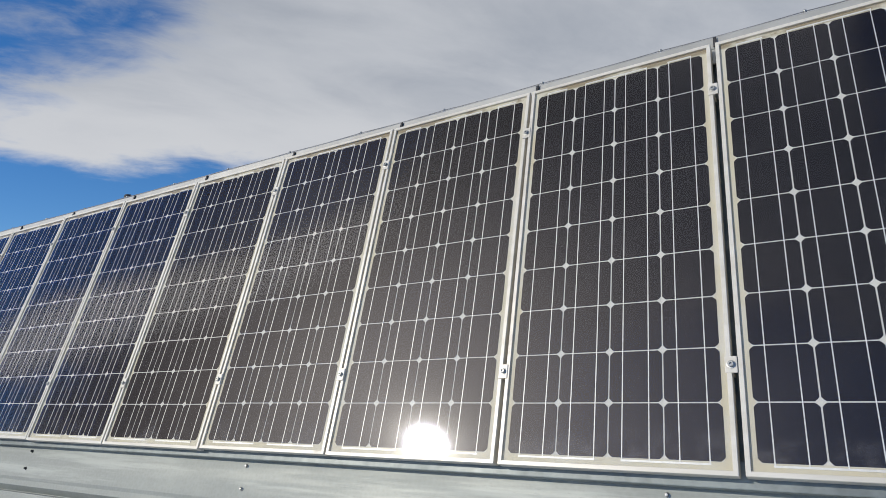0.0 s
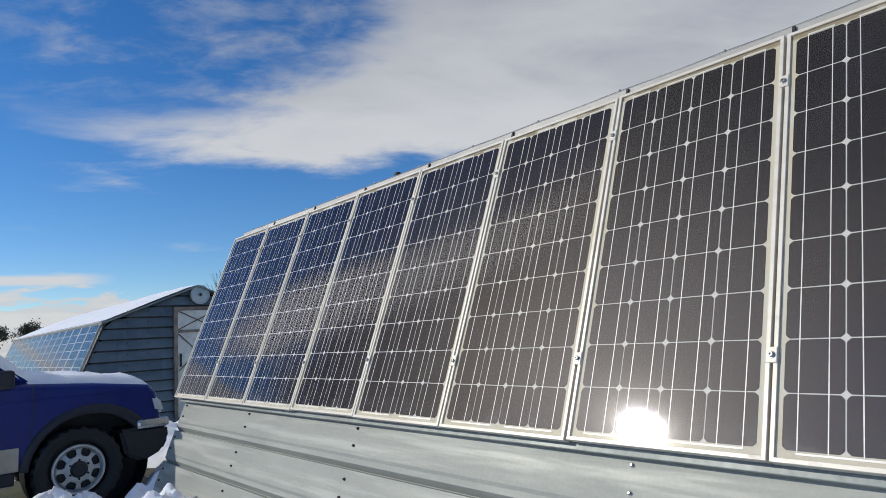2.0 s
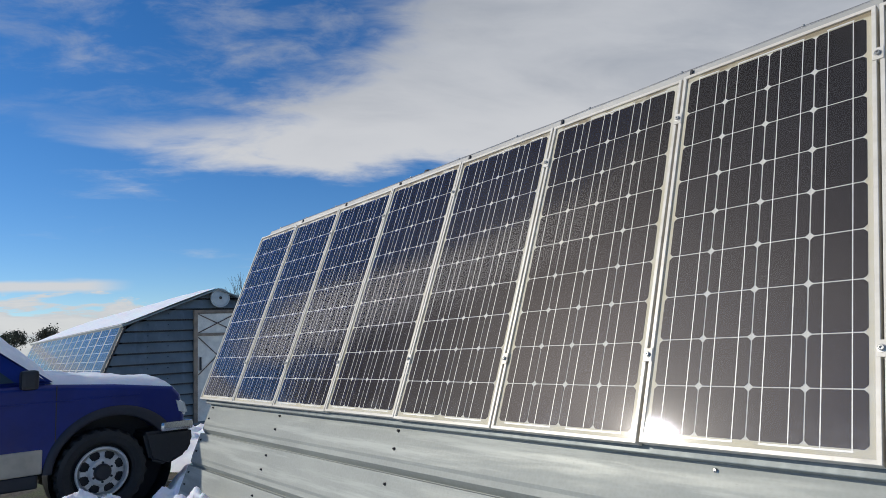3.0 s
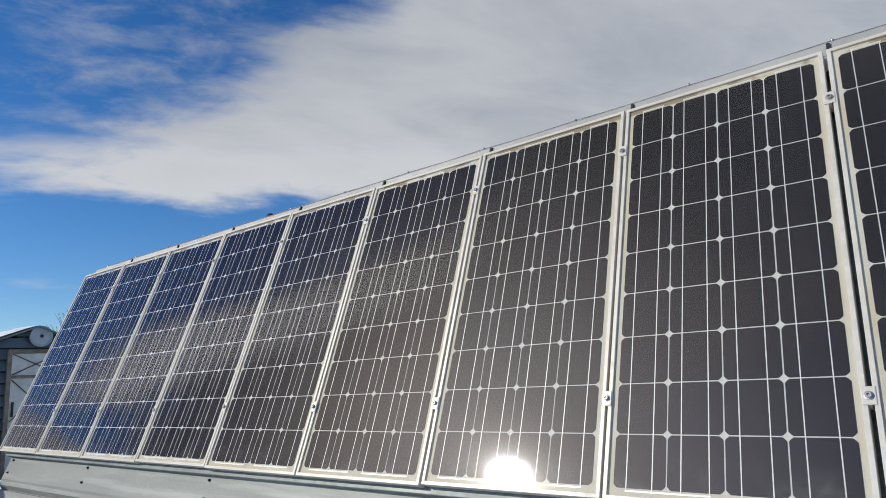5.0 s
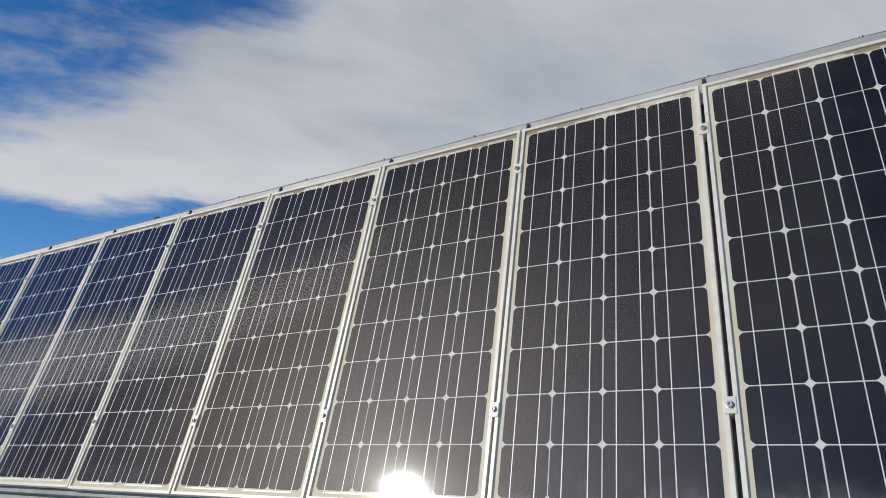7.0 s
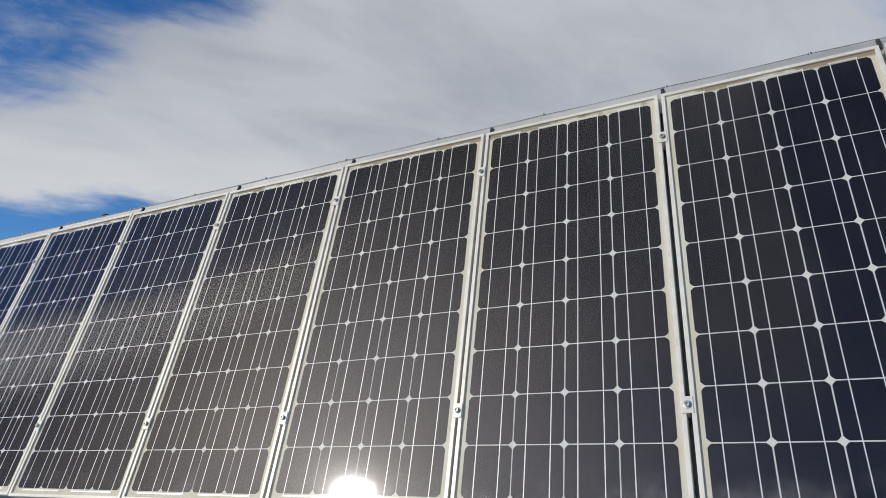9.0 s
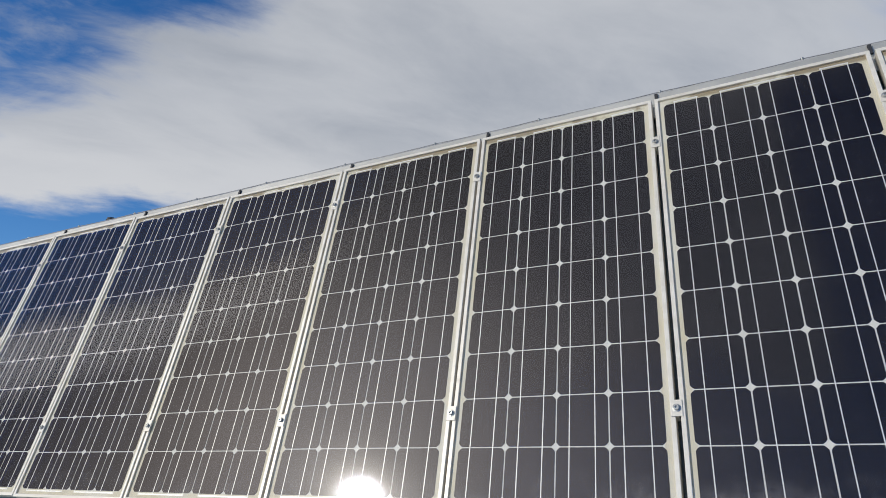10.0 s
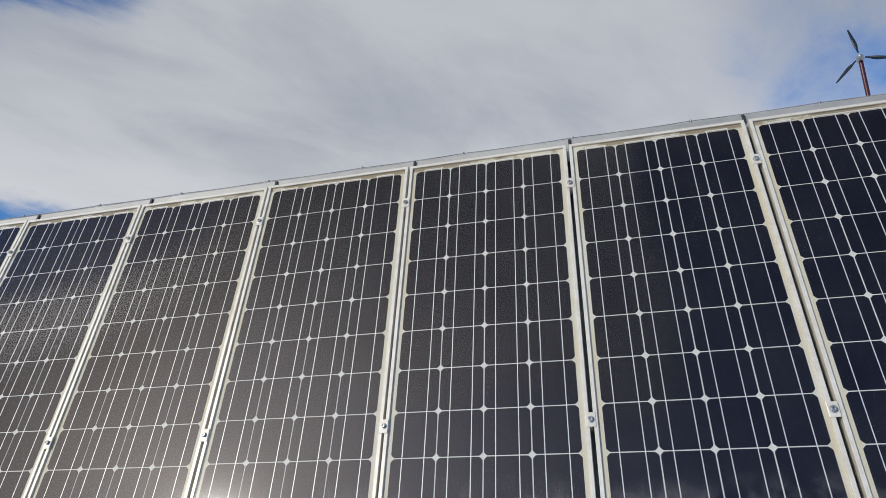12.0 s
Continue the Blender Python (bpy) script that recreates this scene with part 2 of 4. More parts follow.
def frame_look(k):
    p = place(k)
    streak = k.noise(3.0, k.stretch(p, (1.0, 6.0, 6.0)), 5, 0.6)
    grime = k.ramp(k.noise(9.0, p, 6, 0.7), 0.52, 0.72)
    tone = k.mix(k.ramp(streak, 0.3, 0.7), (0.70, 0.665, 0.585, 1), (0.61, 0.57, 0.485, 1))
    tone = k.mix(k.math("MULTIPLY", grime, 0.35), tone, (0.48, 0.43, 0.34, 1))
    return surface(k, tone, k.ramp(grime, 0.0, 1.0, 0.40, 0.55), 0.12, k.noise(300.0, p, 2), 0.05, 0.001)


def galvanised_look(k):
    p = place(k)
    cloudy = k.noise(1.6, k.stretch(p, (0.55, 1.0, 1.0)), 6, 0.6, 0.6)
    spangle = k.add("ShaderNodeTexVoronoi")
    spangle.inputs["Scale"].default_value = 70.0
    k.link(p, spangle.inputs["Vector"])
    run = k.noise(7.0, k.stretch(p, (0.12, 2.2, 2.2)), 7, 0.65)
    tone = k.mix(k.ramp(cloudy, 0.32, 0.68), (0.245, 0.26, 0.236, 1), (0.31, 0.325, 0.292, 1))
    tone = k.mix(k.math("MULTIPLY", k.ramp(run, 0.48, 0.66), 0.45), tone, (0.52, 0.54, 0.49, 1))
    tone = k.mix(k.math("MULTIPLY", spangle.outputs["Distance"], 0.22), tone, (0.40, 0.43, 0.42, 1))
    tooth = k.noise(140.0, k.stretch(p, (0.35, 1.0, 1.0)), 4, 0.65)
    worn = k.ramp(k.noise(3.4, k.stretch(p, (0.14, 2.4, 2.4)), 6, 0.7, 0.2), 0.38, 0.66)
    tone = k.mix(k.math("MULTIPLY", k.ramp(tooth, 0.55, 0.72), k.math("MULTIPLY", worn, 0.3)), tone, (0.17, 0.18, 0.165, 1))
    dent = k.math("ADD", k.noise(2.6, k.stretch(p, (0.22, 1.0, 1.0)), 3), k.math("MULTIPLY", tooth, 0.05))
    return surface(k, tone, k.ramp(worn, 0.0, 1.0, 0.60, 0.46), 0.15, dent, 0.22, 0.02)


def blue_sheet_look(k):
    p = place(k)
    a = k.noise(2.2, p, 5, 0.6)
    run = k.noise(9.0, k.stretch(p, (1.0, 1.0, 0.12)), 5, 0.6)
    tone = k.mix(k.ramp(a, 0.3, 0.7), (0.128, 0.150, 0.152, 1), (0.190, 0.213, 0.208, 1))
    tone = k.mix(k.math("MULTIPLY", k.ramp(run, 0.5, 0.75), 0.35), tone, (0.24, 0.28, 0.30, 1))
    return surface(k, tone, 0.42, 0.55, a, 0.2, 0.02)


def snow_look(k):
    p = place(k)
    a, b = k.noise(6.0, p, 6, 0.6), k.noise(90.0, p, 4, 0.7)
    tone = k.mix(k.ramp(a, 0.35, 0.7), (0.80, 0.83, 0.88, 1), (0.92, 0.93, 0.95, 1))
    return surface(k, tone, 0.6, 0.0, k.math("ADD", a, k.math("MULTIPLY", b, 0.35)), 0.6, 0.02, Subsurface_Weight=0.15)


def ground_look(k):
    p = place(k)
    patch = k.math("ADD", k.math("MULTIPLY", k.noise(0.55, p, 6, 0.6), 0.7), k.math("MULTIPLY", k.noise(4.5, p, 5, 0.65), 0.3))
    blade = k.noise(55.0, p, 5, 0.7)
    grass = k.mix(k.ramp(blade, 0.3, 0.7), (0.035, 0.045, 0.014, 1), (0.13, 0.14, 0.05, 1))
    earth = k.mix(k.ramp(k.noise(18.0, p, 5), 0.35, 0.7), (0.05, 0.038, 0.026, 1), (0.12, 0.095, 0.065, 1))
    base = k.mix(k.ramp(k.noise(2.0, p, 4), 0.45, 0.62), grass, earth)
    # bare grass where the car has sheltered it
    split = k.add("ShaderNodeSeparateXYZ")
    k.link(p, split.inputs[0])
    away = k.math("ADD", k.math("ABSOLUTE", k.math("MULTIPLY", k.math("ADD", split.outputs[0], 2.2), 0.55)), k.math("ABSOLUTE", k.math("MULTIPLY", k.math("ADD", split.outputs[1], 1.9), 0.4)))
    patch = k.math("SUBTRACT", patch, k.ramp(away, 1.4, 0.6, 0.0, 0.16))
    tone = k.mix(k.ramp(patch, 0.455, 0.49), base, (0.86, 0.88, 0.92, 1))
    return surface(k, tone, 0.8, 0.0, k.math("ADD", k.math("MULTIPLY", patch, 2.0), k.math("MULTIPLY", blade, 0.4)), 0.7, 0.03)


def car_paint_look(k):
    p = place(k)
    a = k.noise(3.0, p, 5, 0.6)
    mud = k.math("MULTIPLY", k.ramp(k.noise(14.0, p, 6, 0.7), 0.48, 0.75), 0.05)
    tone = k.mix(k.ramp(a, 0.3, 0.7), (0.0012, 0.012, 0.135, 1), (0.002, 0.017, 0.18, 1))
    tone = k.mix(mud, tone, (0.10, 0.09, 0.08, 1))
    return surface(k, tone, 0.5, 0.0, a, 0.03, 0.01, Specular_IOR_Level=0.25, Coat_Weight=0.3, Coat_Roughness=0.12)


CELL = material("solar_cell", cell_look)
CELL_WARM = material("brownish_solar_cell", lambda k: cell_look(k, (0.0240, 0.0221, 0.0228, 1), (0.15, 0.13, 0.26, 1)))
GLASS = material("cover_glass", glass_look)
BACKSHEET = material("backsheet", backsheet_look)
ALU = material("anodised_aluminium", frame_look)
GALV = material("galvanised_sheet", galvanised_look)
BLUE_SHEET = material("painted_sheet", blue_sheet_look)
SNOW = material("snow", snow_look)
GROUND = material("winter_grass_and_snow", ground_look)
CAR_PAINT = material("blue_car_paint", car_paint_look)
RIBBON = material("tinned_ribbon", ribbon_look)
STEEL = plain("zinc_plated_steel", (0.42, 0.42, 0.40), 0.4, 0.85, 0.2, 80.0)
FLASHING = plain("weathered_flashing", (0.42, 0.415, 0.385), 0.5, 0.5, 0.18, 7.0)
RUBBER = plain("black_rubber", (0.018, 0.018, 0.018), 0.7, 0.0, 0.3, 40.0)
FLARE = plain("dark_grey_plastic", (0.020, 0.022, 0.032), 0.55, 0.0, 0.2, 30.0)
JAMB = plain("stained_door_timber", (0.24, 0.19, 0.14), 0.75, 0.0, 0.4, 9.0)
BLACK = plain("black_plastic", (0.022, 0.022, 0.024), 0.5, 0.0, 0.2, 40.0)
RAIL = plain("dull_grey_steel", (0.22, 0.245, 0.24), 0.5, 0.3, 0.25, 25.0)
CABLE = plain("grey_cable", (0.26, 0.26, 0.27), 0.5, 0.0, 0.2, 40.0)
TAN = plain("beige_lower_paint", (0.47, 0.40, 0.30), 0.45, 0.0, 0.22, 9.0)
RIM = plain("painted_steel_rim", (0.62, 0.61, 0.58), 0.42, 0.3, 0.2, 18.0)
CHROME = plain("dull_chrome", (0.62, 0.63, 0.64), 0.22, 0.95, 0.08, 20.0)
LAMP_GLASS = plain("headlight_lens", (0.62, 0.65, 0.68), 0.12, 0.3, 0.1, 20.0)
CAR_GLASS = plain("tinted_car_glass", (0.03, 0.04, 0.045), 0.06, 0.0, 0.1, 4.0, 0.0)
DOOR_PAINT = plain("flaking_white_door", (0.70, 0.67, 0.58), 0.6, 0.0, 0.25, 7.0)
RUST = plain("brown_steel", (0.13, 0.09, 0.07), 0.7, 0.2, 0.35, 25.0)
DISH = plain("pale_dish", (0.42, 0.46, 0.46), 0.5, 0.2, 0.12, 12.0)
RED = plain("red_painted_pole", (0.06, 0.008, 0.014), 0.45, 0.1, 0.25, 20.0)
BLADE = plain("dark_blade", (0.012, 0.02, 0.03), 0.4, 0.0, 0.2, 20.0)
HUB = plain("grey_hub", (0.38, 0.38, 0.38), 0.4, 0.6, 0.2, 30.0)
BARK = plain("bark", (0.07, 0.055, 0.045), 0.85, 0.0, 0.35, 12.0)
LEAF = plain("dull_foliage", (0.05, 0.055, 0.03), 0.7, 0.0, 0.45, 3.0)

# ---- building helpers ----
def part(name, bm, mat, parent=None, label="", smooth=False):
    """Links a bmesh as one mesh object, under parent if given."""
    mesh = bpy.data.meshes.new(name)
    if smooth:
        for f in bm.faces:
            f.smooth = True
    bm.to_mesh(mesh)
    bm.free()
    mesh.materials.append(mat)
    ob = new(name, mesh)
    ob.parent = parent
    if label:
        tagged(ob, label)
    return ob


def thing(name, label, category, group="", m=None, kind=""):
    """An empty at the base of a thing made of parts."""
    ob = new(name)
    ob.empty_display_size = 0.1
    if m is not None:
        ob.matrix_basis = m
    return tagged(ob, label, category, group, kind)


def box(bm, x0, x1, y0, y1, z0, z1, bevel=0.0):
    made = bmesh.ops.create_cube(bm, size=1.0, matrix=Matrix.LocRotScale(((x0 + x1) / 2, (y0 + y1) / 2, (z0 + z1) / 2), None, (x1 - x0, y1 - y0, z1 - z0)))
    if bevel:
        edges = list({e for v in made["verts"] for e in v.link_edges})
        bmesh.ops.bevel(bm, geom=edges, offset=bevel, segments=2, affect="EDGES", profile=0.6)
    return bm


def boxed(*args, bevel=0.0):
    return box(bmesh.new(), *args, bevel=bevel)


def prism(bm, outline, a, b, axis="x"):
    """Extrudes a flat outline from a to b along an axis. Outline pairs are the other two axes in order."""
    def at(p, s):
        return {"x": (s, p[0], p[1]), "y": (p[0], s, p[1]), "z": (p[0], p[1], s)}[axis]
    v0 = [bm.verts.new(at(p, a)) for p in outline]
    v1 = [bm.verts.new(at(p, b)) for p in outline]
    n = len(outline)
    for i in range(n):
        bm.faces.new((v0[i], v0[(i + 1) % n], v1[(i + 1) % n], v1[i]))
    bm.faces.new(v0[::-1]), bm.faces.new(v1)
    bmesh.ops.recalc_face_normals(bm, faces=bm.faces)
    return bm


def rod(bm, a, b, r0, r1=None, sides=12):
    """A round bar from a to b."""
    a, b = Vector(a), Vector(b)
    m = Matrix.Translation((a + b) / 2) @ (b - a).to_track_quat("Z", "Y").to_matrix().to_4x4()
    bmesh.ops.create_cone(bm, cap_ends=True, segments=sides, radius1=r0, radius2=r0 if r1 is None else r1, depth=(b - a).length, matrix=m)
    return bm


def lathe(bm, outline, m=None, sides=40):
    """Turns pairs of (radius, height) about z."""
    rings = []
    for r, h in outline:
        if r < 1e-6:
            rings.append([bm.verts.new((0, 0, h))])
        else:
            rings.append([bm.verts.new((r * math.cos(2 * math.pi * i / sides), r * math.sin(2 * math.pi * i / sides), h)) for i in range(sides)])
    for p, q in zip(rings, rings[1:]):
        for i in range(sides):
            j = (i + 1) % sides
            if len(p) == 1 and len(q) > 1:
                bm.faces.new((p[0], q[j], q[i]))
            elif len(q) == 1 and len(p) > 1:
                bm.faces.new((p[i], p[j], q[0]))
            elif len(p) > 1:
                bm.faces.new((p[i], p[j], q[j], q[i]))
    if m is not None:
        bm.transform(m)
    bmesh.ops.recalc_face_normals(bm, faces=bm.faces)
    return bm


# The panelled side leans back: u runs along the row, v up the slope, w out of it.
TILT = radians(68.0)
MID = 1.60                      # height of the middle of the panels
SLOPE = Matrix(((1, 0, 0, 0), (0, math.cos(TILT), -math.sin(TILT), 0), (0, math.sin(TILT), math.cos(TILT), MID), (0, 0, 0, 1)))
PITCH, PANELS = 0.7004, 10
PANEL_W, PANEL_H = 0.692, 1.496
CELL_U, CELL_V = 0.159, 0.1585


def on_slope(u, v, w):
    return SLOPE @ Vector((u, v, w))


# ---- ground ----
def build_ground():
    bm = bmesh.new()
    steps = [-1500, -600, -250, -100, -45, -22] + [-12 + 0.4 * i for i in range(66)] + [20, 40, 90, 240, 600, 1500]
    rows = []
    for y in steps:
        line = []
        for x in steps:
            near = max(0.0, 1.0 - max(0.0, math.hypot(x, y) - 12) / 25)
            h = near * (0.06 * noise.noise((x * 0.5, y * 0.5, 3.1)) + 0.03 * noise.noise((x * 1.9, y * 1.9, 7.7)))
            dip = 0.068 * max(0.0, min(1.0, (0.1 - x) / 0.6)) * max(0.0, min(1.0, (6.0 + x) / 2.0)) * max(0.0, min(1.0, (0.6 - y) / 0.8))
            line.append(bm.verts.new((x, y, h - 0.02 - dip)))
        rows.append(line)
    for p, q in zip(rows, rows[1:]):
        for i in range(len(steps) - 1):
            bm.faces.new((p[i], p[i + 1], q[i + 1], q[i]))
    tagged(part("ground", bm, GROUND, smooth=True), "winter grass with patches of melting snow", "ground", kind="structure")


build_ground()


# ---- the hut that carries the row of panels ----
SKIN = -0.075                   # the sheet lies this far behind the cells
HUT_A, HUT_B = 0.085, PITCH * PANELS + 0.03
EAVE_V = 0.800
FOOT_V = -MID / math.sin(TILT) + SKIN / math.tan(TILT) - 0.03


def sheet_profile(v_top, v_foot, pitch=0.2545, start=-0.765):
    """(v, w) pairs of the ribbed sheet: broad flats with a shallow step and a deep groove under each."""
    out = [(v_top, 0.0)]
    v = start
    while v - 0.17 > v_foot:
        if v - 0.165 < v_top:
            out += [(v - 0.162, 0.0), (v - 0.178, -0.0035), (v - 0.204, -0.0035), (v - 0.230, -0.032), (v - 0.233, -0.032), (v - 0.239, 0.0)]
        v -= pitch
    return out + [(v_foot, 0.0)]


def build_sheet(name, parent, x0, x1, pairs, to_world, mat, label="", thick=0.004):
    bm = bmesh.new()
    xs = [x0 + (x1 - x0) * i / 40 for i in range(41)]
    rows = [[bm.verts.new(to_world(x, v, w)) for x in xs] for v, w in pairs]
    for p, q in zip(rows, rows[1:]):
        for i in range(len(xs) - 1):
            bm.faces.new((q[i], q[i + 1], p[i + 1], p[i]))
    bmesh.ops.recalc_face_normals(bm, faces=bm.faces)
    bmesh.ops.solidify(bm, geom=bm.faces[:], thickness=thick)
    return part(name, bm, mat, parent, label)


def screw(bm, m, r=0.0056):
    lathe(bm, [(0, 0), (r * 1.5, 0), (r * 1.5, 0.002), (r, 0.003), (r, 0.010), (r * 0.7, 0.012), (0, 0.012)], m, 12)
    return bm


def build_hut():
    hut = thing("metal_hut", "galvanised ribbed metal hut with a steep side carrying solar panels", "hut")
    for x0, x1, lift in ((HUT_A, 2.84, 0.0), (2.78, HUT_B, 0.002)):
        build_sheet("wall_sheet", hut, x0, x1, sheet_profile(EAVE_V, FOOT_V), lambda x, v, w: on_slope(x, v, SKIN + w + lift), GALV, "ribbed galvanised wall sheet")
    eave = on_slope(0, EAVE_V, SKIN)
    foot = on_slope(0, FOOT_V, SKIN)
    run, rise = 1.55, 0.58
    ridge_y, ridge_z = eave.y + run, eave.z + rise
    far_eave, far_foot = ridge_y + run, ridge_y + (ridge_y - foot.y)
    length = math.hypot(run, rise)

    def roof_point(side):
        def at(x, v, w):
            s = v / length
            return Vector((x, ridge_y - side * run * (1 - s), eave.z + rise * s)) + Vector((0, -side * rise, run)).normalized() * w
        return at
    pairs = [(length - 0.001, 0.0), (length * 0.72, 0.0), (length * 0.71, 0.014), (length * 0.68, 0.014), (length * 0.67, 0.0), (length * 0.38, 0.0), (length * 0.37, 0.014), (length * 0.34, 0.014), (length * 0.33, 0.0), (-0.06, 0.0)]
    build_sheet("roof_sheet", hut, HUT_A - 0.04, HUT_B + 0.04, pairs, roof_point(1), GALV)
    build_sheet("roof_sheet", hut, HUT_A - 0.04, HUT_B + 0.04, pairs, roof_point(-1), GALV)
    bm = bmesh.new()
    prism(bm, [(far_foot, foot.z), (far_eave, eave.z), (far_eave - 0.03, eave.z), (far_foot - 0.03, foot.z)], HUT_A, HUT_B)
    part("back_wall", bm, GALV, hut)
    section = [(foot.y + 0.06, foot.z), (eave.y + 0.06, eave.z - 0.02), (ridge_y, ridge_z - 0.05), (far_eave - 0.06, eave.z - 0.02), (far_foot - 0.06, foot.z)]
    for x in (HUT_A + 0.02, HUT_B - 0.05):
        part("gable_wall", prism(bmesh.new(), section, x, x + 0.03), GALV, hut)
    # eave flashing behind the top of the panels
    bm = bmesh.new()
    prism(bm, [(0.69, -0.034), (0.812, -0.034), (0.821, -0.038), (0.826, -0.052), (0.806, -0.085), (0.800, -0.085), (0.819, -0.050), (0.812, -0.040), (0.69, -0.040)], HUT_A - 0.02, HUT_B)
    bm.transform(SLOPE)
    part("eave_flashing", bm, FLASHING, hut, "dull grey folded eave flashing")
    # dark rail under the lower edge of the panels
    bm = bmesh.new()
    box(bm, 0.05, HUT_B - 0.02, -0.772, -0.700, SKIN + 0.008, -0.036, 0.003)
    box(bm, 0.05, HUT_B - 0.02, 0.52, 0.56, SKIN + 0.008, -0.036, 0.003)
    bm.transform(SLOPE)
    part("mounting_rail", bm, RAIL, hut, "dull grey steel mounting rail")
    for i, column in enumerate((0.153, 1.39, 2.76, 4.437, 6.112)):
        for v in (-0.793, -0.882, -1.052, -1.142, -1.305, -1.395, -1.560):
            u = column + 0.006 * math.sin(7 * v + i)
            bm = screw(bmesh.new(), SLOPE @ Matrix.Translation((u, v, SKIN)))
            part("screw", bm, BLACK if i < 3 else STEEL, hut)
    return eave


EAVE = build_hut()


# ---- solar panels ----
def cell_mesh():
    """One wafer: a square with clipped, rounded corners, 0.4 mm thick."""
    h, cut = 0.0774, 0.0112
    ring = []
    for sx, sy in ((1, 1), (-1, 1), (-1, -1), (1, -1)):
        two = [(sx * h, sy * (h - cut)), (sx * (h - cut * 0.45), sy * (h - cut * 0.45)), (sx * (h - cut), sy * h)]
        ring += two if sx * sy > 0 else two[::-1]
    bm = prism(bmesh.new(), ring, 0.0, 0.0006, "z")
    mesh = bpy.data.meshes.new("cell")
    bm.to_mesh(mesh)
    bm.free()
    mesh.materials.append(CELL)
    return mesh


def panel_frame(bm):
    w, h, lip, deep = PANEL_W / 2, PANEL_H / 2, 0.0135, 0.035
    for pts in (((-w, -h), (w, -h), (w - lip, -h + lip), (-w + lip, -h + lip)), ((w, -h), (w, h), (w - lip, h - lip), (w - lip, -h + lip)),
                ((w, h), (-w, h), (-w + lip, h - lip), (w - lip, h - lip)), ((-w, h), (-w, -h), (-w + lip, -h + lip), (-w + lip, h - lip))):
        prism(bm, pts, 0.0035 - deep, 0.0072, "z")
    bmesh.ops.bevel(bm, geom=[e for e in bm.edges if e.calc_length() > 0.3], offset=0.0012, segments=1, affect="EDGES")
    return bm


def pane(w, h):
    """Cover glass laminated to what lies under it: upper face and edges."""
    bm = boxed(-w, w, -h, h, 0.0012, 0.0042)
    bmesh.ops.delete(bm, geom=[f for f in bm.faces if f.normal.z < -0.5], context="FACES_ONLY")
    return bm


def build_panel(m):
    p = thing("solar_panel", "monocrystalline solar panel, dark cells, weathered aluminium frame", "solar panel", "solar panels on the hut", m)
    part("frame", panel_frame(bmesh.new()), ALU, p, "weathered pale aluminium frame")
    w, h = PANEL_W / 2 - 0.006, PANEL_H / 2 - 0.006
    part("backsheet", boxed(-w, w, -h, h, -0.006, -0.001), BACKSHEET, p, "cream, slightly yellowed backsheet")
    glass = part("glass", pane(w, h), GLASS, p, "dusty clear cover glass")
    glass.visible_shadow = False
    wafer = cell_mesh()
    for i in range(4):
        for j in range(9):
            c = new("cell", wafer)
            c.parent = p
            c.location = ((i - 1.5) * CELL_U, (j - 4) * CELL_V, -0.0008)
    top, low = 4.5 * CELL_V + 0.004, -4.5 * CELL_V - 0.004
    for i in range(4):
        for s in (-1, 1):
            u = (i - 1.5) * CELL_U + s * 0.0385
            part("busbar", boxed(u - 0.0015, u + 0.0015, low, top, -0.0001, 0.0004), RIBBON, p)
    # collector ribbons at both ends, in short lengths
    for v, spans in ((top + 0.002, ((-0.280, -0.195), (-0.121, 0.121), (0.195, 0.280))), (low - 0.002, ((-0.280, -0.038), (0.038, 0.280)))):
        for a, b in spans:
            part("collector_ribbon", boxed(a, b, v - 0.0028, v + 0.0028, -0.0006, 0.0002), RIBBON, p)
    return p


first_panel = build_panel(SLOPE @ Matrix.Translation((PITCH / 2, 0, 0)))
jitter = random.Random(4)
for i in range(1, PANELS):
    panel = copy_thing(first_panel, SLOPE @ Matrix.Translation((PITCH * (i + 0.5) + {4: -0.003, 5: -0.003, 8: 0.0045, 9: 0.0125}.get(i, 0.0), jitter.uniform(-0.003, 0.003), jitter.uniform(-0.001, 0.001))) @ pose(0, 0, 0, 0, 0, jitter.uniform(-0.08, 0.08)))
    if i == 5:
        # one panel of another make, with a brownish cast
        tagged(panel, "monocrystalline solar panel, brownish cells, weathered aluminium frame")
        for ob in panel.children:
            if ob.data.name.startswith("cell"):
                ob.material_slots[0].link = "OBJECT"
                ob.material_slots[0].material = CELL_WARM


def build_clamp(m):
    c = thing("panel_clamp", "small aluminium mid clamp with a bolt between two panels", "clamp", "clamps between the panels", m)
    bm = bmesh.new()
    prism(bm, [(-0.0160, 0.0076), (-0.0160, 0.0098), (-0.0145, 0.0105), (0.0145, 0.0105), (0.0160, 0.0098), (0.0160, 0.0076), (0.0040, 0.0072), (0.0040, -0.036), (-0.0040, -0.036), (-0.0040, 0.0072)], -0.0235, 0.0235, "y")
    part("clamp_plate", bm, ALU, c)
    bm = lathe(bmesh.new(), [(0, 0.0100), (0.0118, 0.0100), (0.0118, 0.0122), (0.0084, 0.0126), (0.0084, 0.0180), (0.0068, 0.0195), (0.0040, 0.0195), (0.0036, 0.0150), (0, 0.0150)], None, 16)
    part("bolt", bm, STEEL, c)
    return c


first_clamp = build_clamp(SLOPE @ Matrix.Translation((PITCH, 0.535, 0)))
for i in range(1, PANELS):
    for v in (0.535, -0.449):
        if (i, v) != (1, 0.535):
            copy_thing(first_clamp, SLOPE @ Matrix.Translation((PITCH * i, v + jitter.uniform(-0.008, 0.008), 0)))
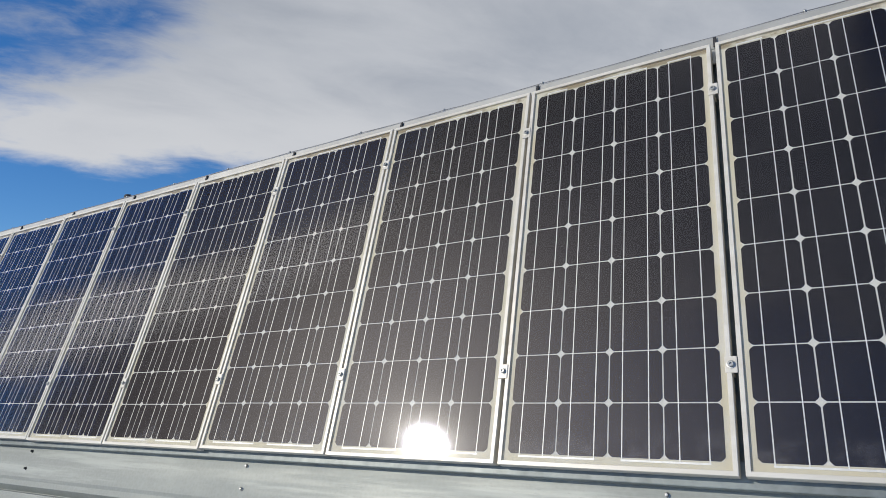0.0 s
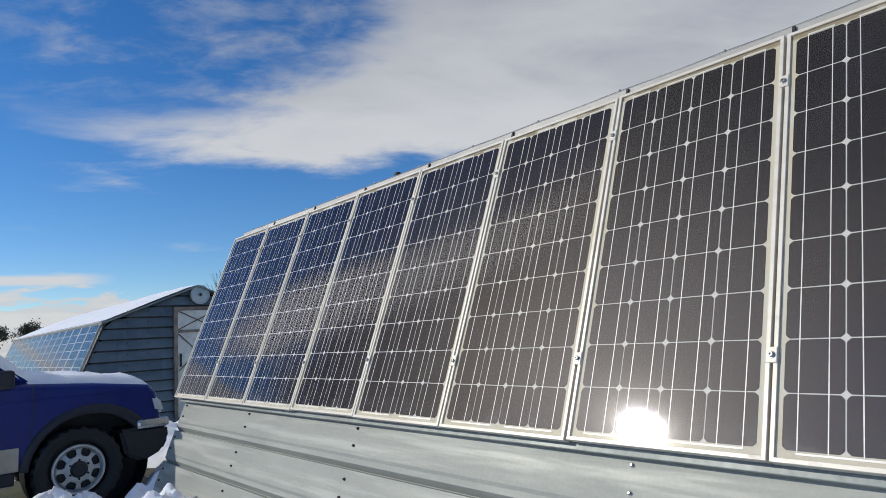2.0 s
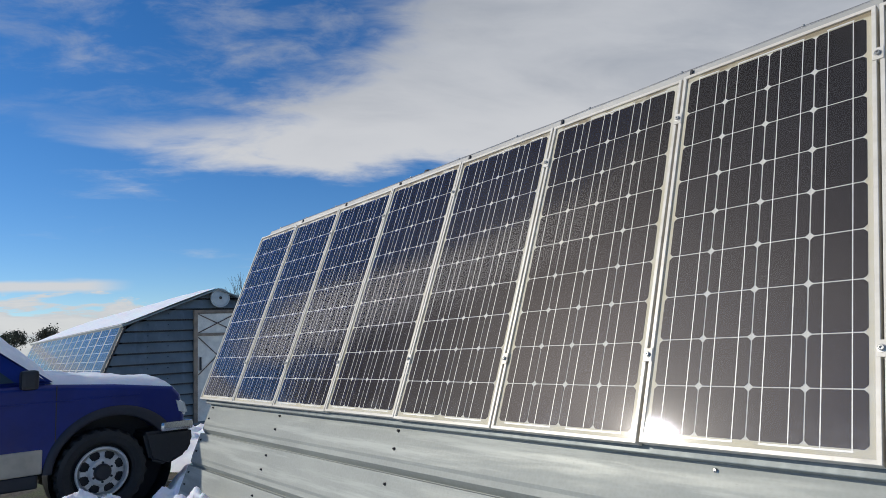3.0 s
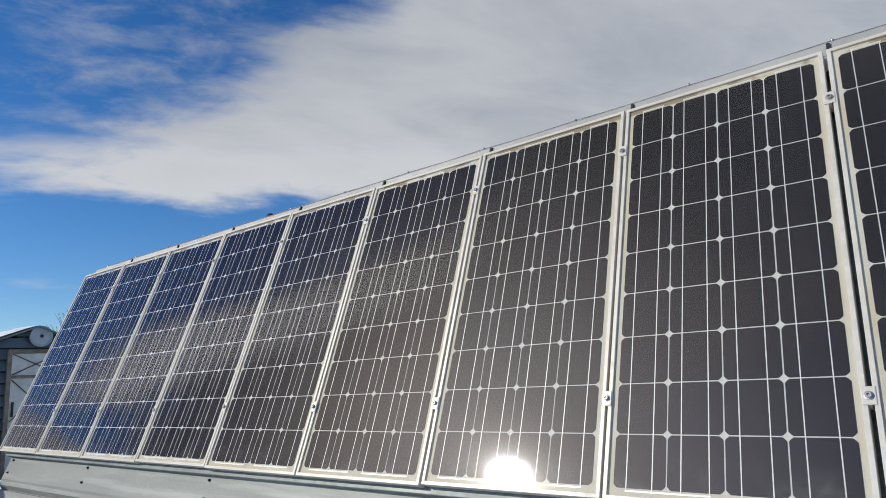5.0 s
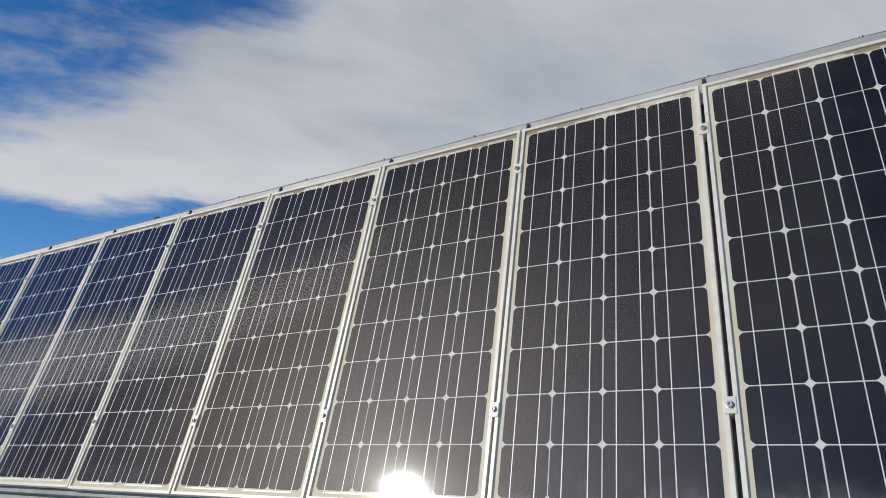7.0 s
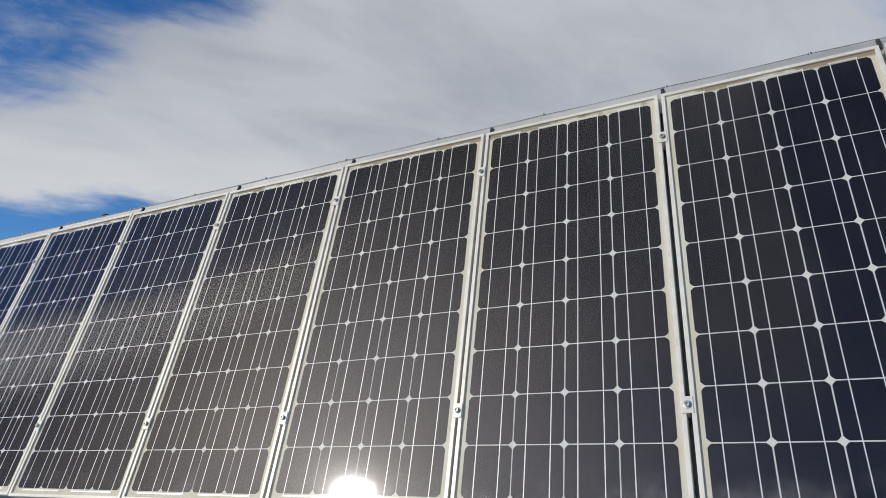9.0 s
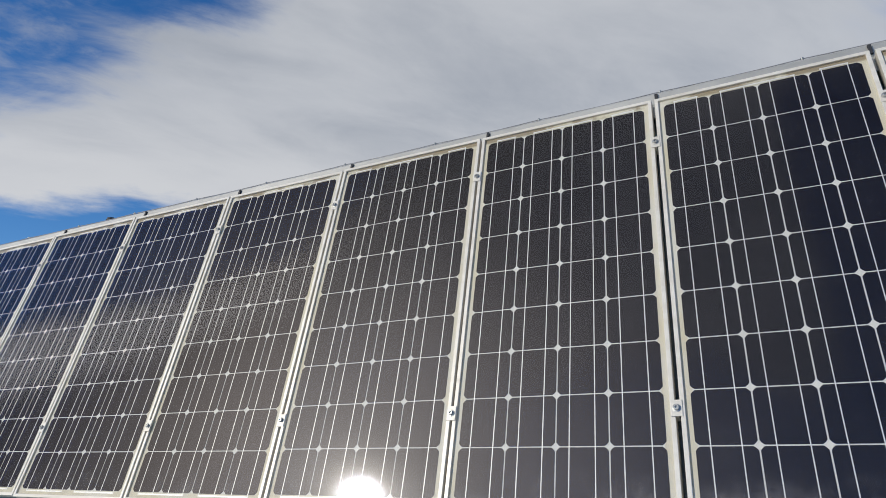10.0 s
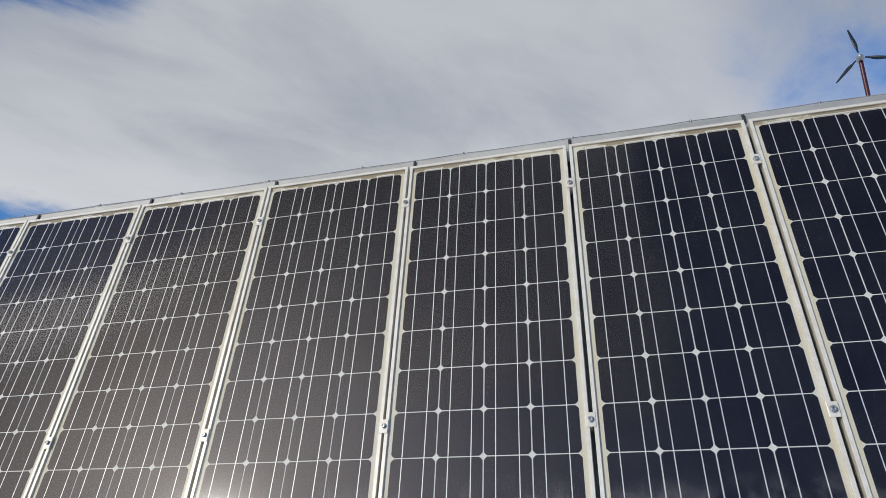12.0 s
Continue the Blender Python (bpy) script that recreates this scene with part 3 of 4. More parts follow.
# short dark cable clips standing up at each joint
for i in range(1, PANELS):
    bm = boxed(-0.006, 0.006, -0.018, 0.026, -0.002, 0.006, bevel=0.002)
    bm.transform(SLOPE @ Matrix.Translation((PITCH * i + 0.012, 0.783, -0.031)))
    tagged(part("joint_clip", bm, BLACK), "small black clip at a joint above the panels", "clip", "clips at the panel joints")

# ---- cable along the eave ----
def build_eave_cable():
    bm = bmesh.new()
    spots = [0.235 + 0.4903 * i for i in range(15)]
    pts = []
    for a, b in zip(spots, spots[1:]):
        for s in range(6):
            t = s / 6
            pts.append(on_slope(a + (b - a) * t, 0.833 - 0.004 * 4 * t * (1 - t), -0.045))
    for a, b in zip(pts, pts[1:]):
        rod(bm, a, b, 0.0021, None, 6)
    tagged(part("eave_cable", bm, CABLE), "thin grey cable strung along the eave", "cable")
    for u in spots[:-1]:
        bm = bmesh.new()
        rod(bm, on_slope(u, 0.775, -0.045), on_slope(u, 0.831, -0.045), 0.004, None, 8)
        bmesh.ops.create_uvsphere(bm, u_segments=10, v_segments=8, radius=0.0065, matrix=Matrix.Translation(on_slope(u, 0.833, -0.045)))
        tagged(part("cable_holder", bm, STEEL), "small metal eye screw holding the cable", "cable holder", "cable holders on the eave")


build_eave_cable()


def build_far_hut():
    """The second hut, beyond the car, with its gable turned to the first one."""
    gx, ey, ez, ry, rz, length = -6.5, 0.66, 1.83, 2.22, 2.45, 11.0
    back = gx - length
    lean = 1 / math.tan(TILT)
    fy = ey - ez * lean
    hut = thing("metal_hut", "grey-blue ribbed metal hut with snow on its roof", "hut")
    section = [(fy, 0.0), (ey, ez), (ry, rz), (2 * ry - ey, ez), (2 * ry - fy, 0.0)]
    # core is black, so the gaps between the boards look deeply shaded
    part("core_wall", prism(bmesh.new(), [(fy + 0.08, 0.0), (ey + 0.06, ez - 0.04), (ry, rz - 0.06), (2 * ry - ey - 0.06, ez - 0.04), (2 * ry - fy - 0.08, 0.0)], back, gx - 0.06), BLACK, hut, "core wall coloured black for shade in the cladding gaps")

    def width_at(z):
        return (fy + z * lean if z < ez else ey + (z - ez) * (ry - ey) / (rz - ez)) + 0.01
    # gable cladding: lapped boards of sheet
    z = 0.02
    while z < rz - 0.06:
        top = min(z + 0.163, rz - 0.02)
        bm = bmesh.new()
        a, b = width_at(z), width_at(top)
        low = [bm.verts.new(p) for p in ((gx - 0.06, a, z), (gx + 0.004, a, z), (gx + 0.004, 2 * ry - a, z), (gx - 0.06, 2 * ry - a, z))]
        high = [bm.verts.new(p) for p in ((gx - 0.06, b, top), (gx - 0.048, b, top), (gx - 0.048, 2 * ry - b, top), (gx - 0.06, 2 * ry - b, top))]
        for i in range(4):
            bm.faces.new((low[i], low[(i + 1) % 4], high[(i + 1) % 4], high[i]))
        bm.faces.new(low[::-1]), bm.faces.new(high)
        bmesh.ops.recalc_face_normals(bm, faces=bm.faces)
        sheet = part("cladding_sheet", bm, BLUE_SHEET, hut)
        for y in (1.02, 1.36):
            if a < y - 0.05:
                part("screw", rod(bmesh.new(), (gx - 0.03, y, z + 0.10), (gx - 0.012, y, z + 0.10), 0.011, 0.008, 6), BLACK, sheet)
        z += 0.19
    # roof, snow, edge trim
    for side in (1, -1):
        e = ey if side > 0 else 2 * ry - ey
        o = -0.08 * side
        bm = prism(bmesh.new(), [(e + o, ez - 0.03), (ry, rz), (ry, rz + 0.03), (e + o, ez + 0.005)], back, gx + 0.10)
        part("roof_sheet", bm, BLUE_SHEET, hut)
    for a, b in zip(section[:2], section[1:3]):
        bm = rod(bmesh.new(), (gx + 0.01, a[0] - 0.01, a[1]), (gx + 0.01, b[0] - 0.01, b[1] + 0.01), 0.022, None, 8)
        # the rib ends of the side sheets stand out along the edge
        reach = Vector((0, b[0] - a[0], b[1] - a[1]))
        for i in range(int(reach.length / 0.075)):
            p = Vector((gx + 0.035, a[0] - 0.014, a[1])) + reach * (0.04 + 0.075 * i) / reach.length
            rod(bm, p - reach.normalized() * 0.018, p + reach.normalized() * 0.018, 0.026, 0.016, 6)
        part("edge_trim", bm, BLACK, hut, "dark uneven edge trim of the gable")
    bm = bmesh.new()
    n, cols = 60, 8
    rows = []
    for i in range(n + 1):
        x = back + (gx + 0.06 - back) * i / n
        line = []
        for j in range(cols + 1):
            s = j / cols
            y = ey - 0.02 + (ry - ey) * s
            zz = ez + 0.04 + (rz - ez) * s
            bulge = 0.034 * min(1, 4 * s + 0.15) * (0.8 + 0.5 * noise.noise((x * 1.3, y * 2.0, 0.5))) * min(1.0, 0.35 + (n - i) * 0.15)
            line.append(bm.verts.new((x, y, zz + max(0.004, bulge))))
        rows.append(line)
    for p, q in zip(rows, rows[1:]):
        for j in range(cols):
            bm.faces.new((p[j], q[j], q[j + 1], p[j + 1]))
    tagged(part("roof_snow", bm, SNOW, smooth=True), "thin layer of snow on the far hut's roof", "snow", kind="stuff")
    # door
    y0, y1, z0, z1 = 1.80, 2.66, 0.06, 2.08
    door = part("door", boxed(gx - 0.034, gx + 0.004, y0 + 0.07, y1 - 0.07, z0 + 0.02, z1 - 0.07), DOOR_PAINT, hut, "pale worn door with crossed braces")
    for a in ((y0, y0 + 0.065, z0, z1), (y1 - 0.065, y1, z0, z1), (y0 + 0.066, y1 - 0.066, z1 - 0.065, z1), (y0 + 0.066, y1 - 0.066, 1.60, 1.65)):
        part("door_frame", boxed(gx - 0.034, gx + 0.030, a[0], a[1], a[2], a[3], bevel=0.006), JAMB, hut, "brown-stained door frame")
    for a, b, c, d in ((y0 + 0.08, 1.66, y1 - 0.08, z1 - 0.08), (y0 + 0.08, z1 - 0.08, y1 - 0.08, 1.66), (y0 + 0.08, 0.9, y1 - 0.08, 1.58), (y0 + 0.08, 1.58, y1 - 0.08, 0.9)):
        part("brace", rod(bmesh.new(), (gx + 0.012, a, b), (gx + 0.012, c, d), 0.009, None, 6), RUST, door)
    part("door_handle", boxed(gx + 0.004, gx + 0.04, y0 + 0.10, y0 + 0.13, 0.98, 1.22, bevel=0.006), BLACK, door)
    # panels on its steep side
    m = Matrix(((1, 0, 0, 0), (0, math.cos(TILT), -math.sin(TILT), ey - 0.76 * math.cos(TILT) - 0.05 * math.sin(TILT)), (0, math.sin(TILT), math.cos(TILT), ez - 0.76 * math.sin(TILT) + 0.05 * math.cos(TILT) + 0.02), (0, 0, 0, 1)))
    w, h = PANEL_W / 2, PANEL_H / 2
    one = thing("solar_panel", "blue solar panel with white cell joints on the far hut", "solar panel", "solar panels on the far hut", m @ Matrix.Translation((gx - 0.40, 0, 0)))
    part("frame", panel_frame(bmesh.new()), ALU, one)
    part("backsheet", boxed(-w + 0.006, w - 0.006, -h + 0.006, h - 0.006, -0.006, -0.001), BACKSHEET, one)
    bm = bmesh.new()
    for i in range(4):
        for j in range(9):
            box(bm, (i - 1.5) * CELL_U - 0.074, (i - 1.5) * CELL_U + 0.074, (j - 4) * CELL_V - 0.074, (j - 4) * CELL_V + 0.074, -0.0006, 0.0)
    tagged(part("cells", bm, CELL, one), kind="stuff")
    g = part("glass", pane(w - 0.006, h - 0.006), GLASS, one)
    g.visible_shadow = False
    for i in range(1, 15):
        copy_thing(one, m @ Matrix.Translation((gx - 0.40 - PITCH * i, 0, 0)))
    # round lamp or horn under the ridge
    dish = thing("round_vent", "round pale metal vent cover under the gable's ridge", "vent", m=pose(gx + 0.02, 2.27, 2.30, 0, 90, 0))
    part("cover", lathe(bmesh.new(), [(0, 0.05), (0.03, 0.055), (0.05, 0.045), (0.145, 0.035), (0.165, 0.05), (0.178, 0.045), (0.180, 0.02), (0.170, -0.03), (0, -0.03)], None, 36), DISH, dish, smooth=False)
    part("boss", lathe(bmesh.new(), [(0, 0.075), (0.02, 0.072), (0.028, 0.06), (0.028, 0.052), (0, 0.052)], None, 20), BLACK, dish)


build_far_hut()


# ---- pickup ----
def bevelled(bm, offset):
    bmesh.ops.bevel(bm, geom=bm.edges[:], offset=offset, segments=3, affect="EDGES")
    return bm


def arch(cy, cz, r, a0, a1, n=14):
    return [(cy + r * math.cos(radians(a0 + (a1 - a0) * i / n)), cz + r * math.sin(radians(a0 + (a1 - a0) * i / n))) for i in range(n + 1)]


def build_wheel(parent, x, y, z, side):
    hub = part("wheel", lathe(bmesh.new(), [(0.10, 0.0), (0.235, 0.0), (0.235, 0.02), (0.10, 0.02)], pose(x, y, z, 0, 90 * side, 0), 40), RUBBER, parent)
    hub.data.materials[0] = BLACK
    m = pose(x, y, z, 0, 90 * side, 0)
    tyre = [(0.215, 0.02), (0.225, 0.085), (0.245, 0.108), (0.290, 0.118), (0.322, 0.108), (0.338, 0.090), (0.345, 0.060), (0.345, -0.060), (0.335, -0.095), (0.30, -0.115), (0.23, -0.10), (0.215, -0.06)]
    bm = lathe(bmesh.new(), tyre, None, 96)
    for v in bm.verts:
        r = math.hypot(v.co.x, v.co.y)
        if r > 0.332:
            step = round(math.atan2(v.co.y, v.co.x) / (2 * math.pi) * 96)
            cut = 1 - (0.014 if (step // 2 + (1 if v.co.z > 0 else 0)) % 2 else 0.0) / r
            v.co.x, v.co.y = v.co.x * cut, v.co.y * cut
    bm.transform(m)
    part("tyre", bm, RUBBER, hub, "worn black tyre")
    # steel rim: a rolled lip and a dished disc with eight holes
    bm = lathe(bmesh.new(), [(0.196, 0.070), (0.202, 0.086), (0.196, 0.096), (0.184, 0.096), (0.178, 0.082), (0.176, 0.052), (0.170, 0.040)], None, 64)
    radii = (0.172, 0.166, 0.158, 0.146, 0.132, 0.118, 0.108, 0.100, 0.092, 0.084, 0.0)
    drop = (0.042, 0.056, 0.064, 0.068, 0.072, 0.075, 0.080, 0.088, 0.094, 0.095, 0.095)
    spokes = 96
    rings = [[bm.verts.new((r * math.cos(2 * math.pi * i / spokes), r * math.sin(2 * math.pi * i / spokes), h)) for i in range(spokes)] for r, h in zip(radii[:-1], drop)]
    for k in range(len(rings) - 1):
        for i in range(spokes):
            off = (i + 0.5) % 12 - 6
            reach = {1: 2.6, 2: 3.6, 3: 3.6, 4: 3.6, 5: 2.6}.get(k, 0.0)
            if abs(off) < reach:
                continue
            j = (i + 1) % spokes
            bm.faces.new((rings[k][i], rings[k][j], rings[k + 1][j], rings[k + 1][i]))
    bm.faces.new(rings[-1])
    bmesh.ops.recalc_face_normals(bm, faces=bm.faces)
    bm.transform(m)
    part("rim", bm, RIM, hub, "pale painted steel rim with eight holes")
    bm = lathe(bmesh.new(), [(0, 0.130), (0.050, 0.128), (0.062, 0.112), (0.068, 0.094), (0, 0.094)], m, 24)
    part("hub_cap", bm, BLACK, hub)
    for k in range(6):
        a = 2 * math.pi * k / 6
        bm = rod(bmesh.new(), (0.076 * math.cos(a), 0.076 * math.sin(a), 0.086), (0.076 * math.cos(a), 0.076 * math.sin(a), 0.108), 0.011, 0.009, 6)
        bm.transform(m)
        part("wheel_nut", bm, BLACK, hub)


WHEEL_Z = 0.366
CAR_X, CAR_Y = -0.50, -0.20            # right flank and nose
CAR_SET = Matrix.Translation((5.527, -2.135, 1.273)) @ Matrix.Scale(1.07, 4) @ Matrix.Translation((-5.527, 2.135, -1.273))


def build_pickup():
    car = thing("pickup", "dark blue pickup with beige sills and snow on its bonnet", "car", m=CAR_SET)
    xr, xl = CAR_X, CAR_X - 1.62
    wf, wr, wz, wh = CAR_Y - 0.70, CAR_Y - 3.62, 0.375, 0.445
    low = 0.50
    outline = [(CAR_Y - 0.06, 0.62), (CAR_Y - 0.045, 0.74), (CAR_Y - 0.08, 0.93), (CAR_Y - 0.145, 1.005), (CAR_Y - 0.60, 1.06), (CAR_Y - 1.20, 1.105), (CAR_Y - 3.0, 1.11), (CAR_Y - 3.02, 1.08), (CAR_Y - 4.75, 1.08), (CAR_Y - 4.78, 0.6), (CAR_Y - 4.75, low)]
    outline += [(y, z) for y, z in arch(wr, wz, wh, 163, 17)][::1]
    outline += [(wf - 0.50, 0.40)]
    outline += [(wf + 0.09 + 0.46 * math.cos(radians(a)), wz + 0.445 * math.sin(radians(a))) for a in range(170, 30, -8)]
    bm = prism(bmesh.new(), outline, xl, xr)
    edges = [e for e in bm.edges if abs(e.verts[0].co.x - e.verts[1].co.x) < 0.01]
    bmesh.ops.bevel(bm, geom=edges, offset=0.045, segments=4, affect="EDGES", profile=0.5)
    part("body", bm, CAR_PAINT, car, "dark blue painted body", smooth=False)
    # cab
    cab = [(CAR_Y - 1.04, 1.10), (CAR_Y - 1.72, 1.62), (CAR_Y - 2.05, 1.68), (CAR_Y - 2.80, 1.68), (CAR_Y - 2.95, 1.60), (CAR_Y - 3.00, 1.10)]
    bm = bmesh.new()
    v = []
    for x, inset in ((xr - 0.02, 1), (xl + 0.02, -1)):
        v.append([bm.verts.new((x - inset * 0.16 * (z - 1.10) / 0.58, y, z)) for y, z in cab])
    for i in range(len(cab)):
        j = (i + 1) % len(cab)
        bm.faces.new((v[0][i], v[0][j], v[1][j], v[1][i]))
    bm.faces.new(v[0][::-1]), bm.faces.new(v[1])
    bmesh.ops.recalc_face_normals(bm, faces=bm.faces)
    bmesh.ops.bevel(bm, geom=bm.edges[:], offset=0.03, segments=3, affect="EDGES")
    part("cab", bm, CAR_PAINT, car)

    def lean(z):
        return xr - 0.02 - 0.16 * (z - 1.10) / 0.58
    for name, win in (("side_window", [(CAR_Y - 1.32, 1.13), (CAR_Y - 1.80, 1.57), (CAR_Y - 2.20, 1.60), (CAR_Y - 2.20, 1.13)]), ("side_window", [(CAR_Y - 2.28, 1.13), (CAR_Y - 2.28, 1.60), (CAR_Y - 2.78, 1.60), (CAR_Y - 2.86, 1.13)])):
        bm = bmesh.new()
        a = [bm.verts.new((lean(z) - 0.01, y, z)) for y, z in win]
        b = [bm.verts.new((lean(z) + 0.005, y, z)) for y, z in win]
        n = len(win)
        for i in range(n):
            bm.faces.new((a[i], a[(i + 1) % n], b[(i + 1) % n], b[i]))
        bm.faces.new(a[::-1]), bm.faces.new(b)
        bmesh.ops.recalc_face_normals(bm, faces=bm.faces)
        part(name, bm, CAR_GLASS, car)
    bm = prism(bmesh.new(), [(CAR_Y - 1.10, 1.155), (CAR_Y - 1.68, 1.595), (CAR_Y - 1.67, 1.612), (CAR_Y - 1.085, 1.168)], xl + 0.16, xr - 0.16)
    part("windscreen", bm, CAR_GLASS, car)
    # flared arches, sills, seams
    for wy in (wf, wr):
        bm = bmesh.new()
        rings = []
        front = wy == wf
        for y, z in arch(0.0, 0.0, 1.0, 176, 38 if front else 12, 24):
            cy, cz = (y * 0.46 / wh + 0.09 / wh, z * 0.445 / wh) if front else (y, z)
            ring = [bm.verts.new((xr + o, wy + cy * r, wz + cz * r)) for r, o in ((wh - 0.012, -0.10), (wh - 0.014, 0.010), (wh - 0.002, 0.018), (wh + 0.030, 0.022), (wh + 0.062, 0.010), (wh + 0.070, -0.01))]
            rings.append(ring)
        for p, q in zip(rings, rings[1:]):
            for j in range(len(p) - 1):
                bm.faces.new((p[j], q[j], q[j + 1], p[j + 1]))
        bmesh.ops.recalc_face_normals(bm, faces=bm.faces)
        part("wheel_flare", bm, FLARE, car, "dark plastic wheel-arch flare", True)
        bm = lathe(bmesh.new(), [(0, -0.32), (0.455, -0.32), (0.455, -0.03)], pose(xr - 0.02, wy + (0.09 if wy == wf else 0), wz, 0, 90, 0) @ Matrix.Diagonal((0.99 if wy == wf else 1, 1.03 if wy == wf else 1, 1, 1)), 32)
        part("wheel_well", bm, BLACK, car)
    part("sill", boxed(xr - 0.03, xr + 0.012, wr + 0.50, wf - 0.425, 0.42, 0.605, bevel=0.012), TAN, car, "beige lower body panel")
    part("step_bar", boxed(xr - 0.06, xr + 0.004, wr + 0.52, wf - 0.45, 0.315, 0.418, bevel=0.015), BLACK, car)
    for y, z0, z1 in ((CAR_Y - 1.04, 0.62, 1.08), (CAR_Y - 2.25, 0.62, 1.08)):
        part("door_seam", boxed(xr - 0.01, xr + 0.002, y - 0.004, y + 0.004, z0, z1), BLACK, car)
    part("body_crease", boxed(xr - 0.01, xr + 0.007, CAR_Y - 4.6, CAR_Y - 0.42, 0.955, 0.968, bevel=0.003), CAR_PAINT, car)
    # nose
    bm = bevelled(prism(bmesh.new(), [(CAR_Y - 0.40, 0.64), (CAR_Y + 0.005, 0.64), (CAR_Y + 0.015, 0.52), (CAR_Y - 0.04, 0.42), (CAR_Y - 0.20, 0.345), (CAR_Y - 0.34, 0.40)], xl - 0.02, xr + 0.030), 0.028)
    part("bumper", bm, BLACK, car, "black front bumper")
    part("bumper_trim", boxed(xl + 0.02, xr + 0.042, CAR_Y - 0.26, CAR_Y + 0.018, 0.625, 0.71, bevel=0.03), CHROME, car, "dull chrome bumper strip")
    for x in (xr - 0.20, xl + 0.04):
        part("headlight", bevelled(prism(bmesh.new(), [(CAR_Y - 0.012, 0.745), (CAR_Y - 0.055, 0.885), (CAR_Y - 0.16, 0.925), (CAR_Y - 0.12, 0.765)], x, x + 0.212), 0.025), LAMP_GLASS, car, "clear headlight")
    part("grille", boxed(xl + 0.30, xr - 0.28, CAR_Y - 0.12, CAR_Y - 0.025, 0.74, 0.90, bevel=0.012), BLACK, car)
    # mirror
    mirror = part("mirror", boxed(xr + 0.02, xr + 0.17, CAR_Y - 1.30, CAR_Y - 1.18, 1.07, 1.22, bevel=0.03), BLACK, car, "black door mirror")
    part("mirror_arm", boxed(xr - 0.07, xr + 0.03, CAR_Y - 1.27, CAR_Y - 1.22, 1.09, 1.13, bevel=0.008), BLACK, mirror)
    for wy in (wf, wr):
        build_wheel(car, xr - 0.085, wy, WHEEL_Z, 1)
        build_wheel(car, xl + 0.085, wy, WHEEL_Z, -1)
    return xr, xl


FLANK_R, FLANK_L = build_pickup()


def snow_blanket(name, x0, x1, y0, y1, height, thick, label, nx=24, ny=40, brim=0.09):
    """A blanket of snow with a rounded rim over a surface of height(x, y)."""
    bm = bmesh.new()
    rows = []
    for i in range(nx + 1):
        line = []
        for j in range(ny + 1):
            s, t = i / nx, j / ny
            x, y = x0 + (x1 - x0) * s, y0 + (y1 - y0) * t
            rim = min(s, 1 - s) * (x1 - x0), min(t, 1 - t) * (y1 - y0)
            d = min(abs(rim[0]), abs(rim[1]))
            full = math.sin(min(1.0, d / brim) * math.pi / 2) ** 0.8 if d > 0 else 0.0
            lump = 1 + 0.35 * noise.noise((x * 3.1, y * 3.1, 1.2)) + 0.15 * noise.noise((x * 11, y * 11, 4.2))
            line.append(bm.verts.new((x, y, height(x, y) - 0.03 + (thick * lump + 0.03) * full)))
        rows.append(line)
    for p, q in zip(rows, rows[1:]):
        for j in range(ny):
            bm.faces.new((p[j], q[j], q[j + 1], p[j + 1]))
    bmesh.ops.recalc_face_normals(bm, faces=bm.faces)
    bm.transform(CAR_SET)
    return tagged(part(name, bm, SNOW, smooth=True), label, "snow", kind="stuff")


def bonnet_height(x, y):
    d = CAR_Y - y
    return 1.0 + 0.055 * min(1, max(0, (d - 0.2) / 0.4)) + 0.05 * max(0, (d - 0.6) / 0.6)


snow_blanket("bonnet_snow", FLANK_L + 0.01, FLANK_R - 0.055, CAR_Y - 1.22, CAR_Y - 0.11, bonnet_height, 0.088, "slab of snow lying on the car's bonnet", 40, 48, 0.17)
snow_blanket("windscreen_snow", FLANK_L + 0.12, FLANK_R - 0.06, CAR_Y - 1.85, CAR_Y - 1.02, lambda x, y: 1.12 + max(0, CAR_Y - 1.06 - y) * 0.77, 0.13, "snow lying on the car's windscreen", 40, 40, 0.30)


# dark stickers on the flashing above the panels
for i in range(1, PANELS + 1):
    bm = bmesh.new()
    for q in range(5):
        box(bm, 0.011 * q - 0.027, 0.011 * q - 0.019 - 0.002 * (q % 2), -0.004, 0.004, 0.0, 0.0012)
    bm.transform(SLOPE @ Matrix.Translation((PITCH * i - 0.125, 0.772, -0.034)))
    tagged(part("sticker", bm, BLACK), "tiny dark printed mark on the eave flashing", "sticker", "stickers above the panels")
# black cap standing on the roof behind the eave
bm = lathe(bmesh.new(), [(0, 0.12), (0.028, 0.117), (0.036, 0.10), (0.036, 0.075), (0.024, 0.073), (0.022, -0.06), (0, -0.06)], pose(1.10, 1.38, 2.69), 20)
tagged(part("roof_vent", bm, BLACK), "small black vent cap on the hut's roof", "vent")


